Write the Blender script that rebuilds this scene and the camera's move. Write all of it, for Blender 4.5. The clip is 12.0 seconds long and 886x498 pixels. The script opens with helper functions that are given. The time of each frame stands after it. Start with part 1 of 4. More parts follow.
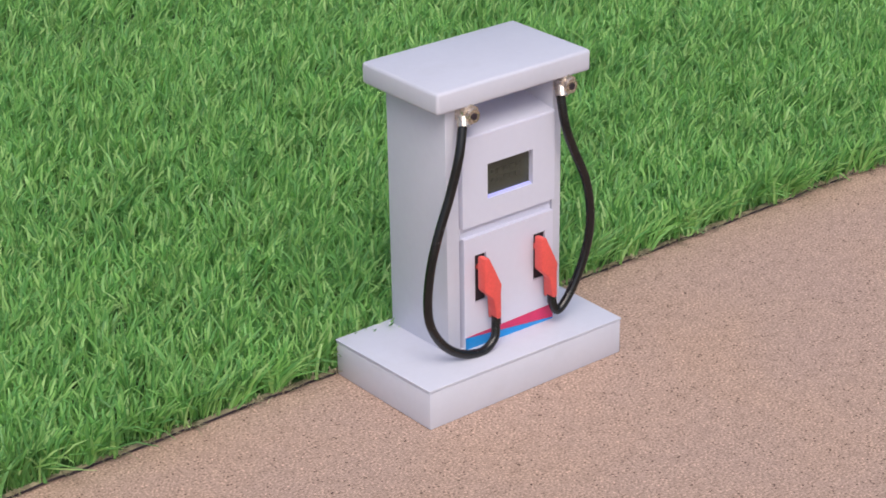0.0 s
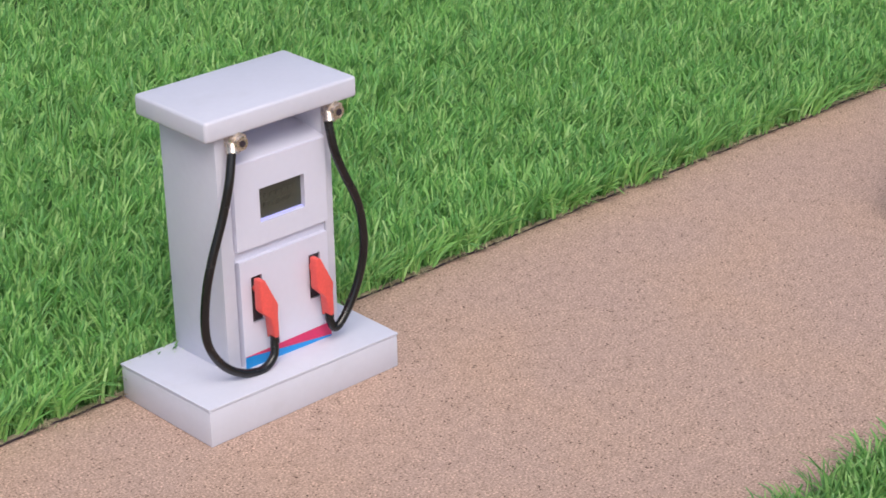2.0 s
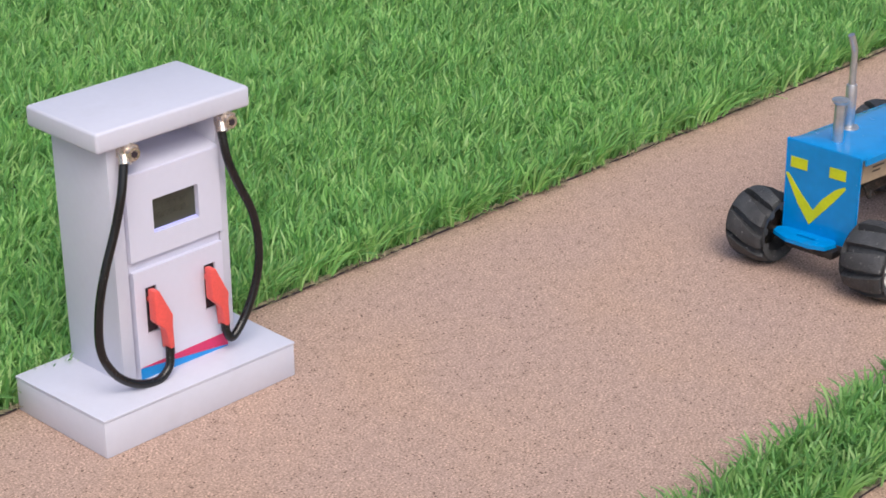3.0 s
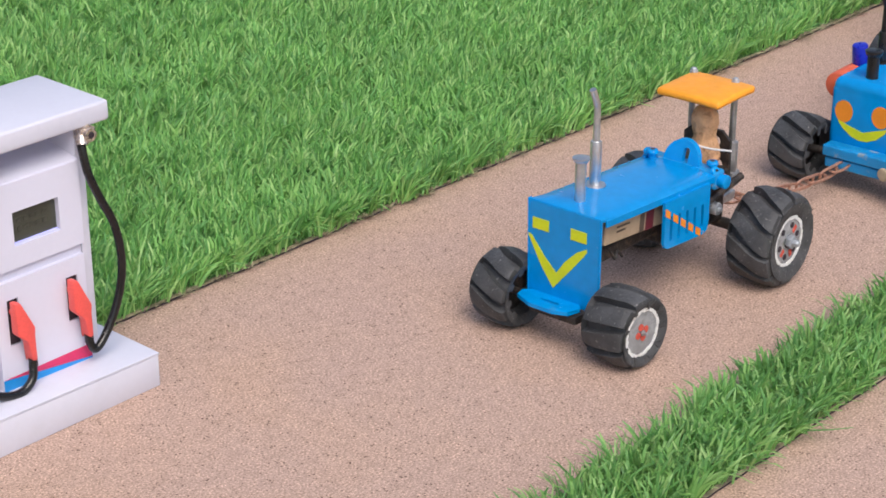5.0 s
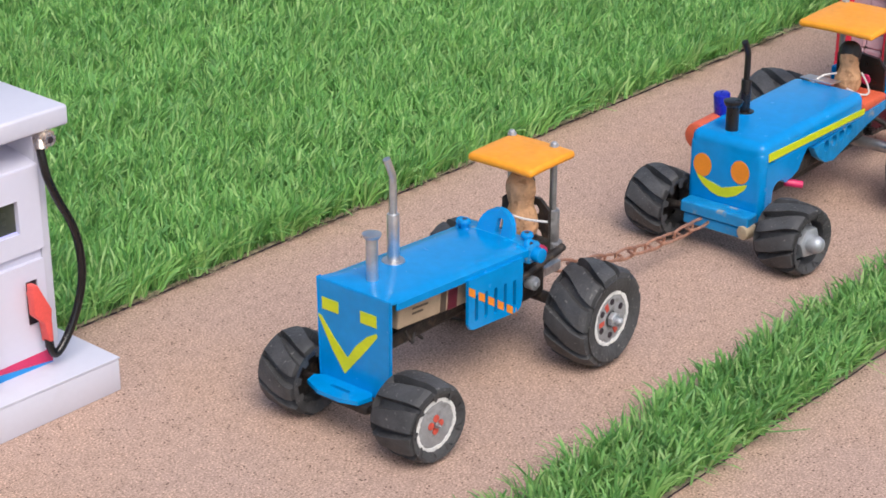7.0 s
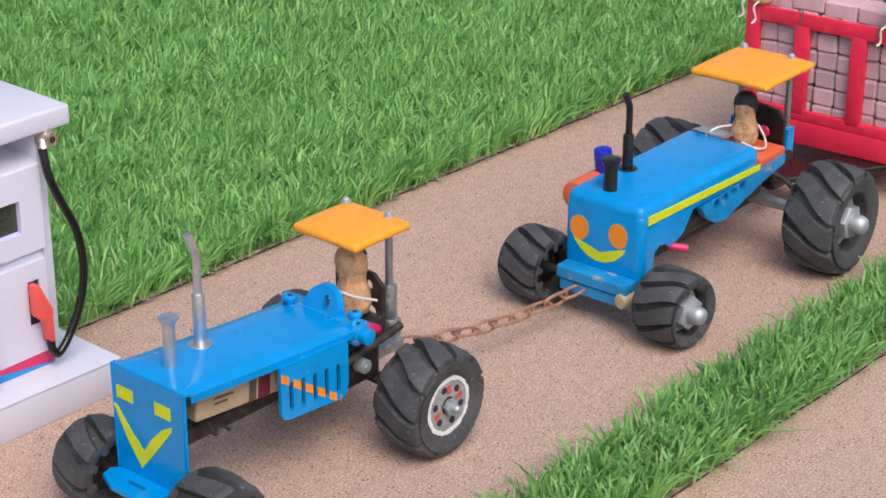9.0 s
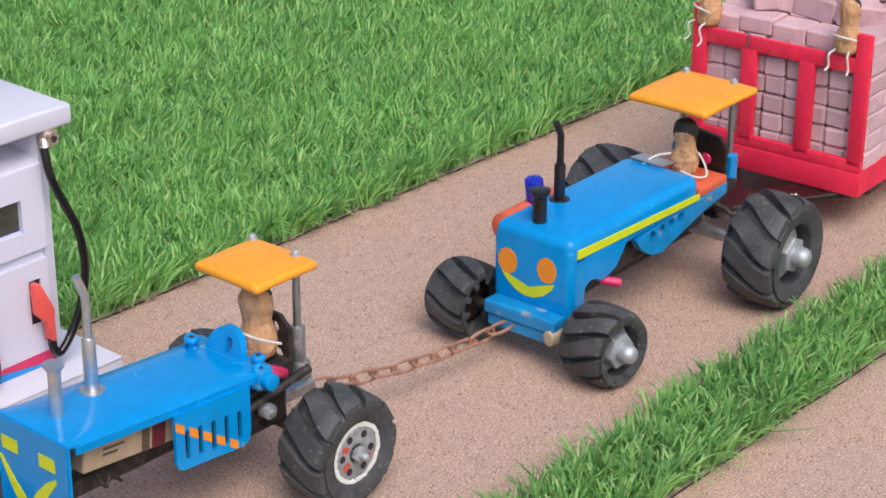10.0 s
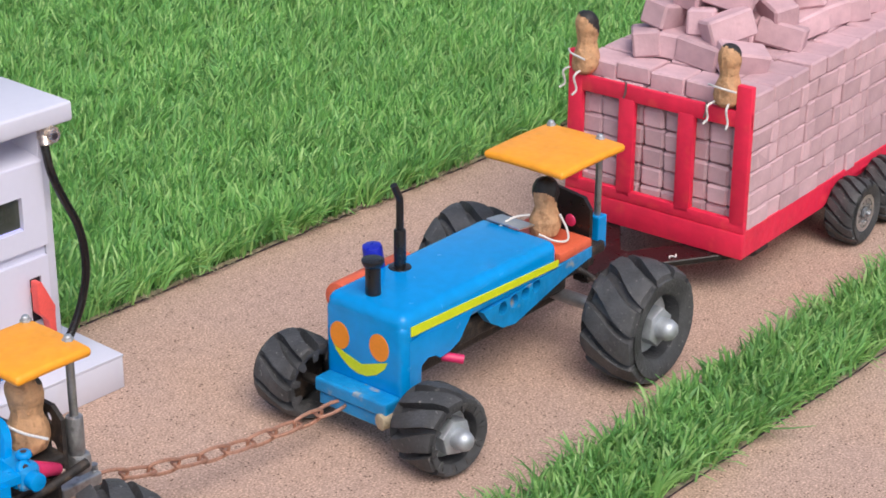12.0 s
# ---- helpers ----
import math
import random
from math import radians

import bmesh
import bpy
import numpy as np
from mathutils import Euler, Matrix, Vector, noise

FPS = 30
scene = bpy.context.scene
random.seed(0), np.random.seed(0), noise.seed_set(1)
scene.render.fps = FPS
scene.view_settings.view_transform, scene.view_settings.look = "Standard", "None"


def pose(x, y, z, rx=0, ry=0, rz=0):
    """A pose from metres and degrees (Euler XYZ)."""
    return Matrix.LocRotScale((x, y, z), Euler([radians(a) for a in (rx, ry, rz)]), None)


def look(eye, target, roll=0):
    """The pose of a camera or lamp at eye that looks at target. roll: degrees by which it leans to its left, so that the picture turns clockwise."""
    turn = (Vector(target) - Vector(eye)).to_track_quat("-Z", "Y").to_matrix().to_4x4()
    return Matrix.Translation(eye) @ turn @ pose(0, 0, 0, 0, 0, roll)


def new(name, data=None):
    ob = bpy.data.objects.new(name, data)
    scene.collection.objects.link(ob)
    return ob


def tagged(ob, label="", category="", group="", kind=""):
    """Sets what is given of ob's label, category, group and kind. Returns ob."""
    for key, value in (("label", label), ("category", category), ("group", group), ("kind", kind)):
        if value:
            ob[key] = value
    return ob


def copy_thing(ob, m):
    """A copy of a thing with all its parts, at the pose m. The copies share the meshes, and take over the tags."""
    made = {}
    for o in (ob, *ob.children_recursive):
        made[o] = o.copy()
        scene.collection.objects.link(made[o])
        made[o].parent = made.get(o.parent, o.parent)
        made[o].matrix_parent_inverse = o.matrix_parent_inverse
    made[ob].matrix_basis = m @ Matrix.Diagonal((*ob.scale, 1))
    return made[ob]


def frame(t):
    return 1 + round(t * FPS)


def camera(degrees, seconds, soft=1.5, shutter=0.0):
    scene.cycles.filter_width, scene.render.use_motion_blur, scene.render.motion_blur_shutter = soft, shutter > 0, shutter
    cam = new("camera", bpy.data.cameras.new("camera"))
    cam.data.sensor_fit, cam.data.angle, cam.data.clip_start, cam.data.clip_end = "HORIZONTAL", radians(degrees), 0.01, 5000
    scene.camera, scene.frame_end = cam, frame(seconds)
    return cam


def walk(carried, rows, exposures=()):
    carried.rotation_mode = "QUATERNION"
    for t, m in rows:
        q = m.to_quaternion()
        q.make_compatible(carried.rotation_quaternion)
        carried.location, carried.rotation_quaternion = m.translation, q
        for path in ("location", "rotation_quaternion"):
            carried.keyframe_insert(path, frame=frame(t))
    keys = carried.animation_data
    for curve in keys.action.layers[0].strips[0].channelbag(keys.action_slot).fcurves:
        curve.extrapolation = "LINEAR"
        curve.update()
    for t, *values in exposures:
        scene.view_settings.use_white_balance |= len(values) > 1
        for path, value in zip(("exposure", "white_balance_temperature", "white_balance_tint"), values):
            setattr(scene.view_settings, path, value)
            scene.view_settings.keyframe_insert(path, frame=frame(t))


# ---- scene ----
U = 0.1  # the plan is written in decimetres

# camera and its way
cam = camera(25.25, 12.0, soft=1.7)
walk(cam, [
    (0, look((-0.6434, -0.8414, 0.6290), (0.0227, 0.0133, 0.1134), -0.96)),
    (0.5, look((-0.6372, -0.8619, 0.6325), (0.0394, -0.0137, 0.1200), -1.16)),
    (1, look((-0.6338, -0.8841, 0.6395), (0.0597, -0.0479, 0.1297), -1.24)),
    (1.5, look((-0.6355, -0.9021, 0.6436), (0.0812, -0.0830, 0.1382), -1.06)),
    (2, look((-0.6301, -0.9129, 0.6476), (0.1041, -0.1088, 0.1433), -0.93)),
    (2.5, look((-0.6275, -0.9204, 0.6456), (0.1281, -0.1333, 0.1462), -0.66)),
    (3, look((-0.6223, -0.9279, 0.6482), (0.1493, -0.1560, 0.1492), -0.40)),
    (3.5, look((-0.6154, -0.9375, 0.6489), (0.1682, -0.1771, 0.1512), -0.37)),
    (5.5, look((-0.6120, -0.9697, 0.6555), (0.2056, -0.2420, 0.1636), 0.10)),
    (6, look((-0.6089, -0.9731, 0.6550), (0.2121, -0.2486, 0.1642), 0.11)),
    (6.5, look((-0.6096, -0.9749, 0.6545), (0.2134, -0.2518, 0.1649), 0.15)),
    (7, look((-0.6099, -0.9747, 0.6544), (0.2133, -0.2518, 0.1649), 0.15)),
    (9, look((-0.6124, -0.9716, 0.6523), (0.2128, -0.2499, 0.1643), 0.21)),
    (9.5, look((-0.6138, -0.9715, 0.6531), (0.2117, -0.2503, 0.1649), 0.23)),
    (10, look((-0.6150, -0.9704, 0.6517), (0.2114, -0.2497, 0.1642), 0.25)),
    (10.5, look((-0.6153, -0.9705, 0.6513), (0.2113, -0.2498, 0.1641), 0.27)),
    (11, look((-0.6162, -0.9708, 0.6504), (0.2107, -0.2501, 0.1638), 0.28)),
    (11.5, look((-0.6174, -0.9710, 0.6495), (0.2101, -0.2504, 0.1636), 0.32)),
    (12, look((-0.6165, -0.9716, 0.6473), (0.2105, -0.2499, 0.1624), 0.27)),
], exposures=[(0, 0.22), (1.5, 0.28), (3.5, 0.40), (5.5, 0.50), (12, 0.50)])

# light: a bright hazy sky with a broad, weak sun
SUN_UP, SUN_ROUND = radians(54), radians(208)
world = bpy.data.worlds.new("hazy_sky")
scene.world = world
world.use_nodes = True
sky = world.node_tree.nodes.new("ShaderNodeTexSky")
sky.sky_type, sky.sun_disc = "NISHITA", False
sky.sun_elevation, sky.sun_rotation = SUN_UP, SUN_ROUND
sky.air_density, sky.dust_density, sky.ozone_density = 1.0, 4.0, 1.0
world.node_tree.links.new(sky.outputs[0], world.node_tree.nodes["Background"].inputs[0])
world.node_tree.nodes["Background"].inputs[1].default_value = 0.12
sun = new("sun", bpy.data.lights.new("sun", "SUN"))
sun.data.energy, sun.data.angle, sun.data.color = 1.3, radians(40), (1.0, 0.965, 0.93)
away = Vector((math.sin(SUN_ROUND) * math.cos(SUN_UP), math.cos(SUN_ROUND) * math.cos(SUN_UP), math.sin(SUN_UP)))
sun.matrix_world = look(away * 5, (0, 0, 0))


# materials
def material(name, color, rough=0.5, metal=0.0, spread=0.12, scale=60.0, bump=0.05, fine=900.0, coat=0.0,
             dirt=None, dirt_amount=0.0, dirt_scale=40.0, dirt_edge=0.55, per="", grain=0.12, gloss=0.5):
    """A surface with broad colour drift, fine grain relief and, where given, patches of dirt or wear."""
    m = bpy.data.materials.new(name)
    m.use_nodes = True
    n, ln = m.node_tree.nodes, m.node_tree.links
    b = n["Principled BSDF"]
    co = n.new("ShaderNodeTexCoord").outputs["Object"]

    def noise_node(s, detail=4.0):
        t = n.new("ShaderNodeTexNoise")
        t.inputs["Scale"].default_value, t.inputs["Detail"].default_value = s, detail
        ln.new(co, t.inputs["Vector"])
        return t.outputs["Fac"]

    def ramp(value, lo, hi):
        r = n.new("ShaderNodeMapRange")
        r.inputs["From Min"].default_value, r.inputs["From Max"].default_value = lo, hi
        ln.new(value, r.inputs["Value"])
        return r.outputs[0]

    def mix(fac, a, bb):
        x = n.new("ShaderNodeMix")
        x.data_type = "RGBA"
        for sock, v in ((x.inputs[0], fac), (x.inputs[6], a), (x.inputs[7], bb)):
            if isinstance(v, bpy.types.NodeSocket):
                ln.new(v, sock)
            else:
                sock.default_value = v if isinstance(v, float) else (*v[:3], 1.0)
        return x.outputs[2]

    lo, hi = [max(c * (1 - spread), 0) for c in color], [min(c * (1 + spread), 1) for c in color]
    out = mix(ramp(noise_node(scale), 0.3, 0.7), lo, hi)
    out = mix(ramp(noise_node(fine * 0.7, 2.0), 0.25, 0.75), out, mix(grain, out, (0, 0, 0)))
    if per:
        rnd = n.new("ShaderNodeObjectInfo").outputs["Random"] if per == "object" else n.new("ShaderNodeNewGeometry").outputs["Random Per Island"]
        h = n.new("ShaderNodeHueSaturation")
        ln.new(ramp(rnd, 0, 1), h.inputs["Value"])
        h.inputs["Value"].links[0].from_node.inputs["To Min"].default_value = 0.82
        h.inputs["Value"].links[0].from_node.inputs["To Max"].default_value = 1.1
        ln.new(out, h.inputs["Color"])
        out = h.outputs[0]
    r = ramp(noise_node(scale * 3), 0.2, 0.8)
    r.node.inputs["To Min"].default_value, r.node.inputs["To Max"].default_value = max(rough - 0.08, 0.02), min(rough + 0.1, 1.0)
    if dirt:
        f = ramp(noise_node(dirt_scale, 6.0), dirt_edge, dirt_edge + 0.12)
        mul = n.new("ShaderNodeMath")
        mul.operation = "MULTIPLY"
        mul.inputs[1].default_value = dirt_amount
        ln.new(f, mul.inputs[0])
        out = mix(mul.outputs[0], out, dirt)
    ln.new(out, b.inputs["Base Color"])
    ln.new(r, b.inputs["Roughness"])
    b.inputs["Metallic"].default_value, b.inputs["Coat Weight"].default_value = metal, coat
    b.inputs["Coat Roughness"].default_value = 0.12
    b.inputs["Specular IOR Level"].default_value = gloss
    if bump:
        bp = n.new("ShaderNodeBump")
        bp.inputs["Strength"].default_value, bp.inputs["Distance"].default_value = bump, 0.002
        ln.new(noise_node(fine), bp.inputs["Height"])
        ln.new(bp.outputs[0], b.inputs["Normal"])
    return m


def sand_material():
    """Fine pinkish tan sandstone: pale and dark grains over slow drifts of colour."""
    m = bpy.data.materials.new("sandy_screed")
    m.use_nodes = True
    n, ln = m.node_tree.nodes, m.node_tree.links
    b = n["Principled BSDF"]
    co = n.new("ShaderNodeTexCoord").outputs["Object"]

    def tex(kind, s, detail=3.0):
        t = n.new(kind)
        t.inputs["Scale"].default_value = s
        if kind == "ShaderNodeTexNoise":
            t.inputs["Detail"].default_value = detail
        ln.new(co, t.inputs["Vector"])
        return t

    def ramp(value, stops):
        r = n.new("ShaderNodeValToRGB")
        r.color_ramp.elements[0].position, r.color_ramp.elements[0].color = stops[0][0], (*stops[0][1], 1)
        r.color_ramp.elements[1].position, r.color_ramp.elements[1].color = stops[-1][0], (*stops[-1][1], 1)
        for p, c in stops[1:-1]:
            r.color_ramp.elements.new(p).color = (*c, 1)
        ln.new(value, r.inputs[0])
        return r.outputs[0]

    def mixed(kind, fac, a, c):
        x = n.new("ShaderNodeMix")
        x.data_type, x.blend_type = "RGBA", kind
        x.inputs[0].default_value = fac
        ln.new(a, x.inputs[6])
        ln.new(c, x.inputs[7])
        return x.outputs[2]

    broad = ramp(tex("ShaderNodeTexNoise", 7, 5).outputs["Fac"], [(0.3, (0.455, 0.318, 0.262)), (0.5, (0.468, 0.327, 0.262)), (0.7, (0.487, 0.333, 0.254))])
    mottle = ramp(tex("ShaderNodeTexNoise", 95, 4).outputs["Fac"], [(0.32, (0.80, 0.78, 0.76)), (0.5, (1, 1, 1)), (0.7, (1.14, 1.13, 1.12))])
    grain = ramp(tex("ShaderNodeTexNoise", 640, 3).outputs["Fac"], [(0.34, (0.18, 0.14, 0.12)), (0.45, (0.80, 0.78, 0.77)), (0.55, (1, 1, 1)), (0.67, (1.75, 1.72, 1.70))])
    pale = ramp(tex("ShaderNodeTexVoronoi", 250).outputs["Distance"], [(0.14, (1.45, 1.45, 1.44)), (0.24, (1, 1, 1))])
    dots = ramp(tex("ShaderNodeTexVoronoi", 310).outputs["Distance"], [(0.17, (0.17, 0.12, 0.10)), (0.29, (1, 1, 1))])
    many = ramp(tex("ShaderNodeTexNoise", 130, 2).outputs["Fac"], [(0.47, (0, 0, 0)), (0.62, (1, 1, 1))])
    out = mixed("MULTIPLY", 0.6, mixed("MULTIPLY", 0.58, mixed("MULTIPLY", 0.4, broad, mottle), grain), pale)
    spot = n.new("ShaderNodeMix")
    spot.data_type, spot.blend_type = "RGBA", "MULTIPLY"
    ln.new(many, spot.inputs[0])
    ln.new(out, spot.inputs[6])
    ln.new(dots, spot.inputs[7])
    ln.new(spot.outputs[2], b.inputs["Base Color"])
    b.inputs["Roughness"].default_value = 0.85
    bp = n.new("ShaderNodeBump")
    bp.inputs["Strength"].default_value, bp.inputs["Distance"].default_value = 0.4, 0.0008
    ln.new(tex("ShaderNodeTexNoise", 700, 3).outputs["Fac"], bp.inputs["Height"])
    ln.new(bp.outputs[0], b.inputs["Normal"])
    return m


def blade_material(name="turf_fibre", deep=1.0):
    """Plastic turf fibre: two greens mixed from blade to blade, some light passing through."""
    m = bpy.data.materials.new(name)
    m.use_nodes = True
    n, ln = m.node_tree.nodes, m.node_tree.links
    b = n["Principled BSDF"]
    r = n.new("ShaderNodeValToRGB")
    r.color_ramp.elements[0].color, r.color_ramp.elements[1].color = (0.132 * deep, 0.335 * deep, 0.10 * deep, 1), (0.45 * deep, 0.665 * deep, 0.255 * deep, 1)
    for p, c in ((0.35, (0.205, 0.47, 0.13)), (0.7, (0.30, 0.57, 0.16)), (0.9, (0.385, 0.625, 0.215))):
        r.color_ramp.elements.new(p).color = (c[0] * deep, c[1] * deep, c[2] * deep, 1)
    ln.new(n.new("ShaderNodeNewGeometry").outputs["Random Per Island"], r.inputs[0])
    co = n.new("ShaderNodeTexCoord").outputs["Object"]
    t = n.new("ShaderNodeTexNoise")
    t.inputs["Scale"].default_value, t.inputs["Detail"].default_value = 22, 3
    ln.new(co, t.inputs["Vector"])
    h = n.new("ShaderNodeHueSaturation")
    mr = n.new("ShaderNodeMapRange")
    for k, v in (("From Min", 0.3), ("From Max", 0.7), ("To Min", 0.9), ("To Max", 1.12)):
        mr.inputs[k].default_value = v
    ln.new(t.outputs["Fac"], mr.inputs["Value"])
    ln.new(mr.outputs[0], h.inputs["Value"])
    ln.new(r.outputs[0], h.inputs["Color"])
    ln.new(h.outputs[0], b.inputs["Base Color"])
    b.inputs["Roughness"].default_value = 0.45
    tr = n.new("ShaderNodeBsdfTranslucent")
    ln.new(h.outputs[0], tr.inputs["Color"])
    mx = n.new("ShaderNodeMixShader")
    mx.inputs[0].default_value = 0.36
    ln.new(b.outputs[0], mx.inputs[1])
    ln.new(tr.outputs[0], mx.inputs[2])
    ln.new(mx.outputs[0], n["Material Output"].inputs["Surface"])
    return m


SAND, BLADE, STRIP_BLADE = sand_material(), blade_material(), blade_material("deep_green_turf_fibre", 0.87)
FRAY = material("frayed_backing_thread", (0.36, 0.32, 0.21), 0.9, spread=0.3, scale=150, bump=0.3, per="island")
MAT_EDGE = material("turf_backing", (0.29, 0.245, 0.165), 0.9, spread=0.4, scale=120, bump=0.4, dirt=(0.06, 0.055, 0.04), dirt_amount=0.6, dirt_scale=110, dirt_edge=0.5)
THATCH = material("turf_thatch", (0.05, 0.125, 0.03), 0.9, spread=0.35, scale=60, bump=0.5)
WHITE = material("white_paint", (0.605, 0.608, 0.705), 0.42, spread=0.03, scale=12, bump=0.03, fine=300, dirt=(0.53, 0.53, 0.60), dirt_amount=0.3, dirt_scale=30, dirt_edge=0.62, grain=0.03)
PANEL = material("white_panel_paint", (0.66, 0.66, 0.785), 0.38, spread=0.02, scale=12, bump=0.02, fine=300, grain=0.02)
# near-black fill that paints shade into slots, holes and the turf edge gap
SHADE_FILL = material("painted_recess_shade", (0.03, 0.02, 0.03), 0.7)
LCD = material("lcd_glass", (0.055, 0.06, 0.045), 0.12, spread=0.1, bump=0.0)
LCD_INK = material("lcd_segments", (0.046, 0.050, 0.038), 0.3, bump=0.0)
HOSE = material("black_hose", (0.008, 0.008, 0.009), 0.22, spread=0.2, bump=0.03, dirt=(0.4, 0.4, 0.4), dirt_amount=0.8, dirt_scale=420, dirt_edge=0.70)
NOZZLE = material("red_plastic", (0.84, 0.105, 0.09), 0.42, spread=0.06, bump=0.08)
BRASS = material("nickel_brass", (0.76, 0.66, 0.57), 0.26, metal=0.9, spread=0.12, scale=150, bump=0.08)
CRIMSON = material("crimson_film", (0.66, 0.03, 0.13), 0.4, spread=0.05, bump=0.02)
SKYBLUE = material("bright_blue_film", (0.01, 0.28, 0.72), 0.4, spread=0.05, bump=0.02)
GLOW = bpy.data.materials.new("blue_backlight")
GLOW.use_nodes = True
GLOW.node_tree.nodes["Principled BSDF"].inputs["Emission Color"].default_value = (0.45, 0.45, 1.0, 1)
GLOW.node_tree.nodes["Principled BSDF"].inputs["Base Color"].default_value = (0.4, 0.4, 0.75, 1)
GLOW.node_tree.nodes["Principled BSDF"].inputs["Emission Strength"].default_value = 0.4
BLUE = material("gloss_blue_paint", (0.0, 0.265, 0.67), 0.20, spread=0.06, scale=35, bump=0.10, fine=180, coat=0.12, gloss=0.3, dirt=(0.02, 0.22, 0.55), dirt_amount=0.25, dirt_scale=70, dirt_edge=0.66)
BLUE_WORN = material("chipped_blue_paint", (0.004, 0.25, 0.58), 0.38, spread=0.15, scale=60, bump=0.35, fine=200, coat=0.2, dirt=(0.42, 0.38, 0.28), dirt_amount=0.85, dirt_scale=90, dirt_edge=0.61)
YELLOW = material("lime_yellow_paint", (0.63, 0.70, 0.012), 0.45, spread=0.06, bump=0.06)
ORANGE = material("orange_paint", (0.83, 0.27, 0.02), 0.45, spread=0.06, bump=0.06)
CANOPY = material("orange_canopy_paint", (0.93, 0.36, 0.022), 0.4, spread=0.05, scale=50, bump=0.08, fine=250, dirt=(0.85, 0.42, 0.16), dirt_amount=0.6, dirt_scale=80, dirt_edge=0.68)
TYRE = material("dusty_rubber", (0.060, 0.061, 0.065), 0.62, spread=0.35, scale=55, bump=0.4, fine=420, dirt=(0.30, 0.29, 0.28), dirt_amount=0.65, dirt_scale=330, dirt_edge=0.63)
STEEL = material("dull_steel", (0.42, 0.43, 0.45), 0.38, metal=0.85, spread=0.15, scale=140, bump=0.15, dirt=(0.16, 0.14, 0.13), dirt_amount=0.5, dirt_scale=130, dirt_edge=0.58)
ALU = material("brushed_aluminium", (0.66, 0.66, 0.67), 0.34, metal=0.9, spread=0.08, scale=160, bump=0.06)
ZINC = material("zinc_bolt", (0.46, 0.49, 0.53), 0.48, metal=0.6, spread=0.1, scale=120, bump=0.12)
DARK = material("dark_oily_metal", (0.035, 0.03, 0.028), 0.55, metal=0.3, spread=0.4, scale=120, bump=0.3, dirt=(0.12, 0.085, 0.06), dirt_amount=0.7, dirt_scale=120, dirt_edge=0.55)
SOLDER = material("solder_lump", (0.36, 0.36, 0.37), 0.42, metal=0.7, spread=0.25, scale=160, bump=0.8, fine=160)
RIM_GREY = material("grey_rim", (0.30, 0.30, 0.31), 0.6, spread=0.2, scale=140, bump=0.2, dirt=(0.12, 0.11, 0.10), dirt_amount=0.5, dirt_scale=160, dirt_edge=0.56)
RIM_PALE = material("pale_grey_hub_plate", (0.55, 0.55, 0.57), 0.5, metal=0.3, spread=0.1, scale=140, bump=0.2, dirt=(0.15, 0.14, 0.13), dirt_amount=0.5, dirt_scale=160, dirt_edge=0.6)
RIM_WHITE = material("white_rim_paint", (0.78, 0.78, 0.77), 0.6, spread=0.06, scale=200, bump=0.3, dirt=(0.10, 0.10, 0.10), dirt_amount=0.9, dirt_scale=220, dirt_edge=0.66)
RIM_RED = material("faded_red_paint", (0.62, 0.09, 0.06), 0.6, spread=0.2, scale=200, bump=0.2)
BLACK = material("gloss_black_paint", (0.012, 0.011, 0.011), 0.3, spread=0.3, bump=0.1, dirt=(0.35, 0.33, 0.32), dirt_amount=0.7, dirt_scale=150, dirt_edge=0.68)
TAN_BOX = material("tan_card_label", (0.42, 0.31, 0.21), 0.6, spread=0.12, scale=80, bump=0.1)
MAROON = material("maroon_label", (0.13, 0.015, 0.025), 0.5, spread=0.1, bump=0.05)
PRINT = material("brown_print", (0.10, 0.07, 0.05), 0.6, bump=0.0)
RUST = material("rusty_copper_wire", (0.50, 0.27, 0.19), 0.42, metal=0.5, spread=0.25, scale=180, bump=0.3, dirt=(0.22, 0.10, 0.06), dirt_amount=0.6, dirt_scale=190, dirt_edge=0.57)
RED = material("red_trailer_paint", (0.82, 0.022, 0.075), 0.5, spread=0.1, scale=45, bump=0.25, fine=160, dirt=(0.85, 0.08, 0.08), dirt_amount=0.5, dirt_scale=60, dirt_edge=0.56)
BRICK = material("pink_clay_brick", (0.60, 0.395, 0.435), 0.9, spread=0.11, scale=70, bump=0.2, fine=400, per="object", dirt=(0.40, 0.25, 0.25), dirt_amount=0.4, dirt_scale=60, dirt_edge=0.64)
SHELL = material("peanut_shell", (0.55, 0.315, 0.165), 0.75, spread=0.22, scale=140, bump=0.9, fine=260, dirt=(0.20, 0.10, 0.045), dirt_amount=0.6, dirt_scale=200, dirt_edge=0.55)
INK = material("black_marker_ink", (0.02, 0.018, 0.018), 0.5, spread=0.4, scale=200, bump=0.3)
STRING = material("white_string", (0.72, 0.70, 0.68), 0.8, spread=0.1, bump=0.4)
WIRE = material("twisted_wire", (0.30, 0.29, 0.28), 0.4, metal=0.8, spread=0.2)
SEAT_RED = material("orange_red_seat", (0.72, 0.13, 0.06), 0.5, spread=0.08, bump=0.1)
BLUE_CAP = material("deep_blue_plastic", (0.01, 0.02, 0.42), 0.3, spread=0.06, bump=0.04)
BARE_WOOD = material("bare_wood_chip", (0.52, 0.42, 0.28), 0.7, spread=0.2, scale=90, bump=0.4)


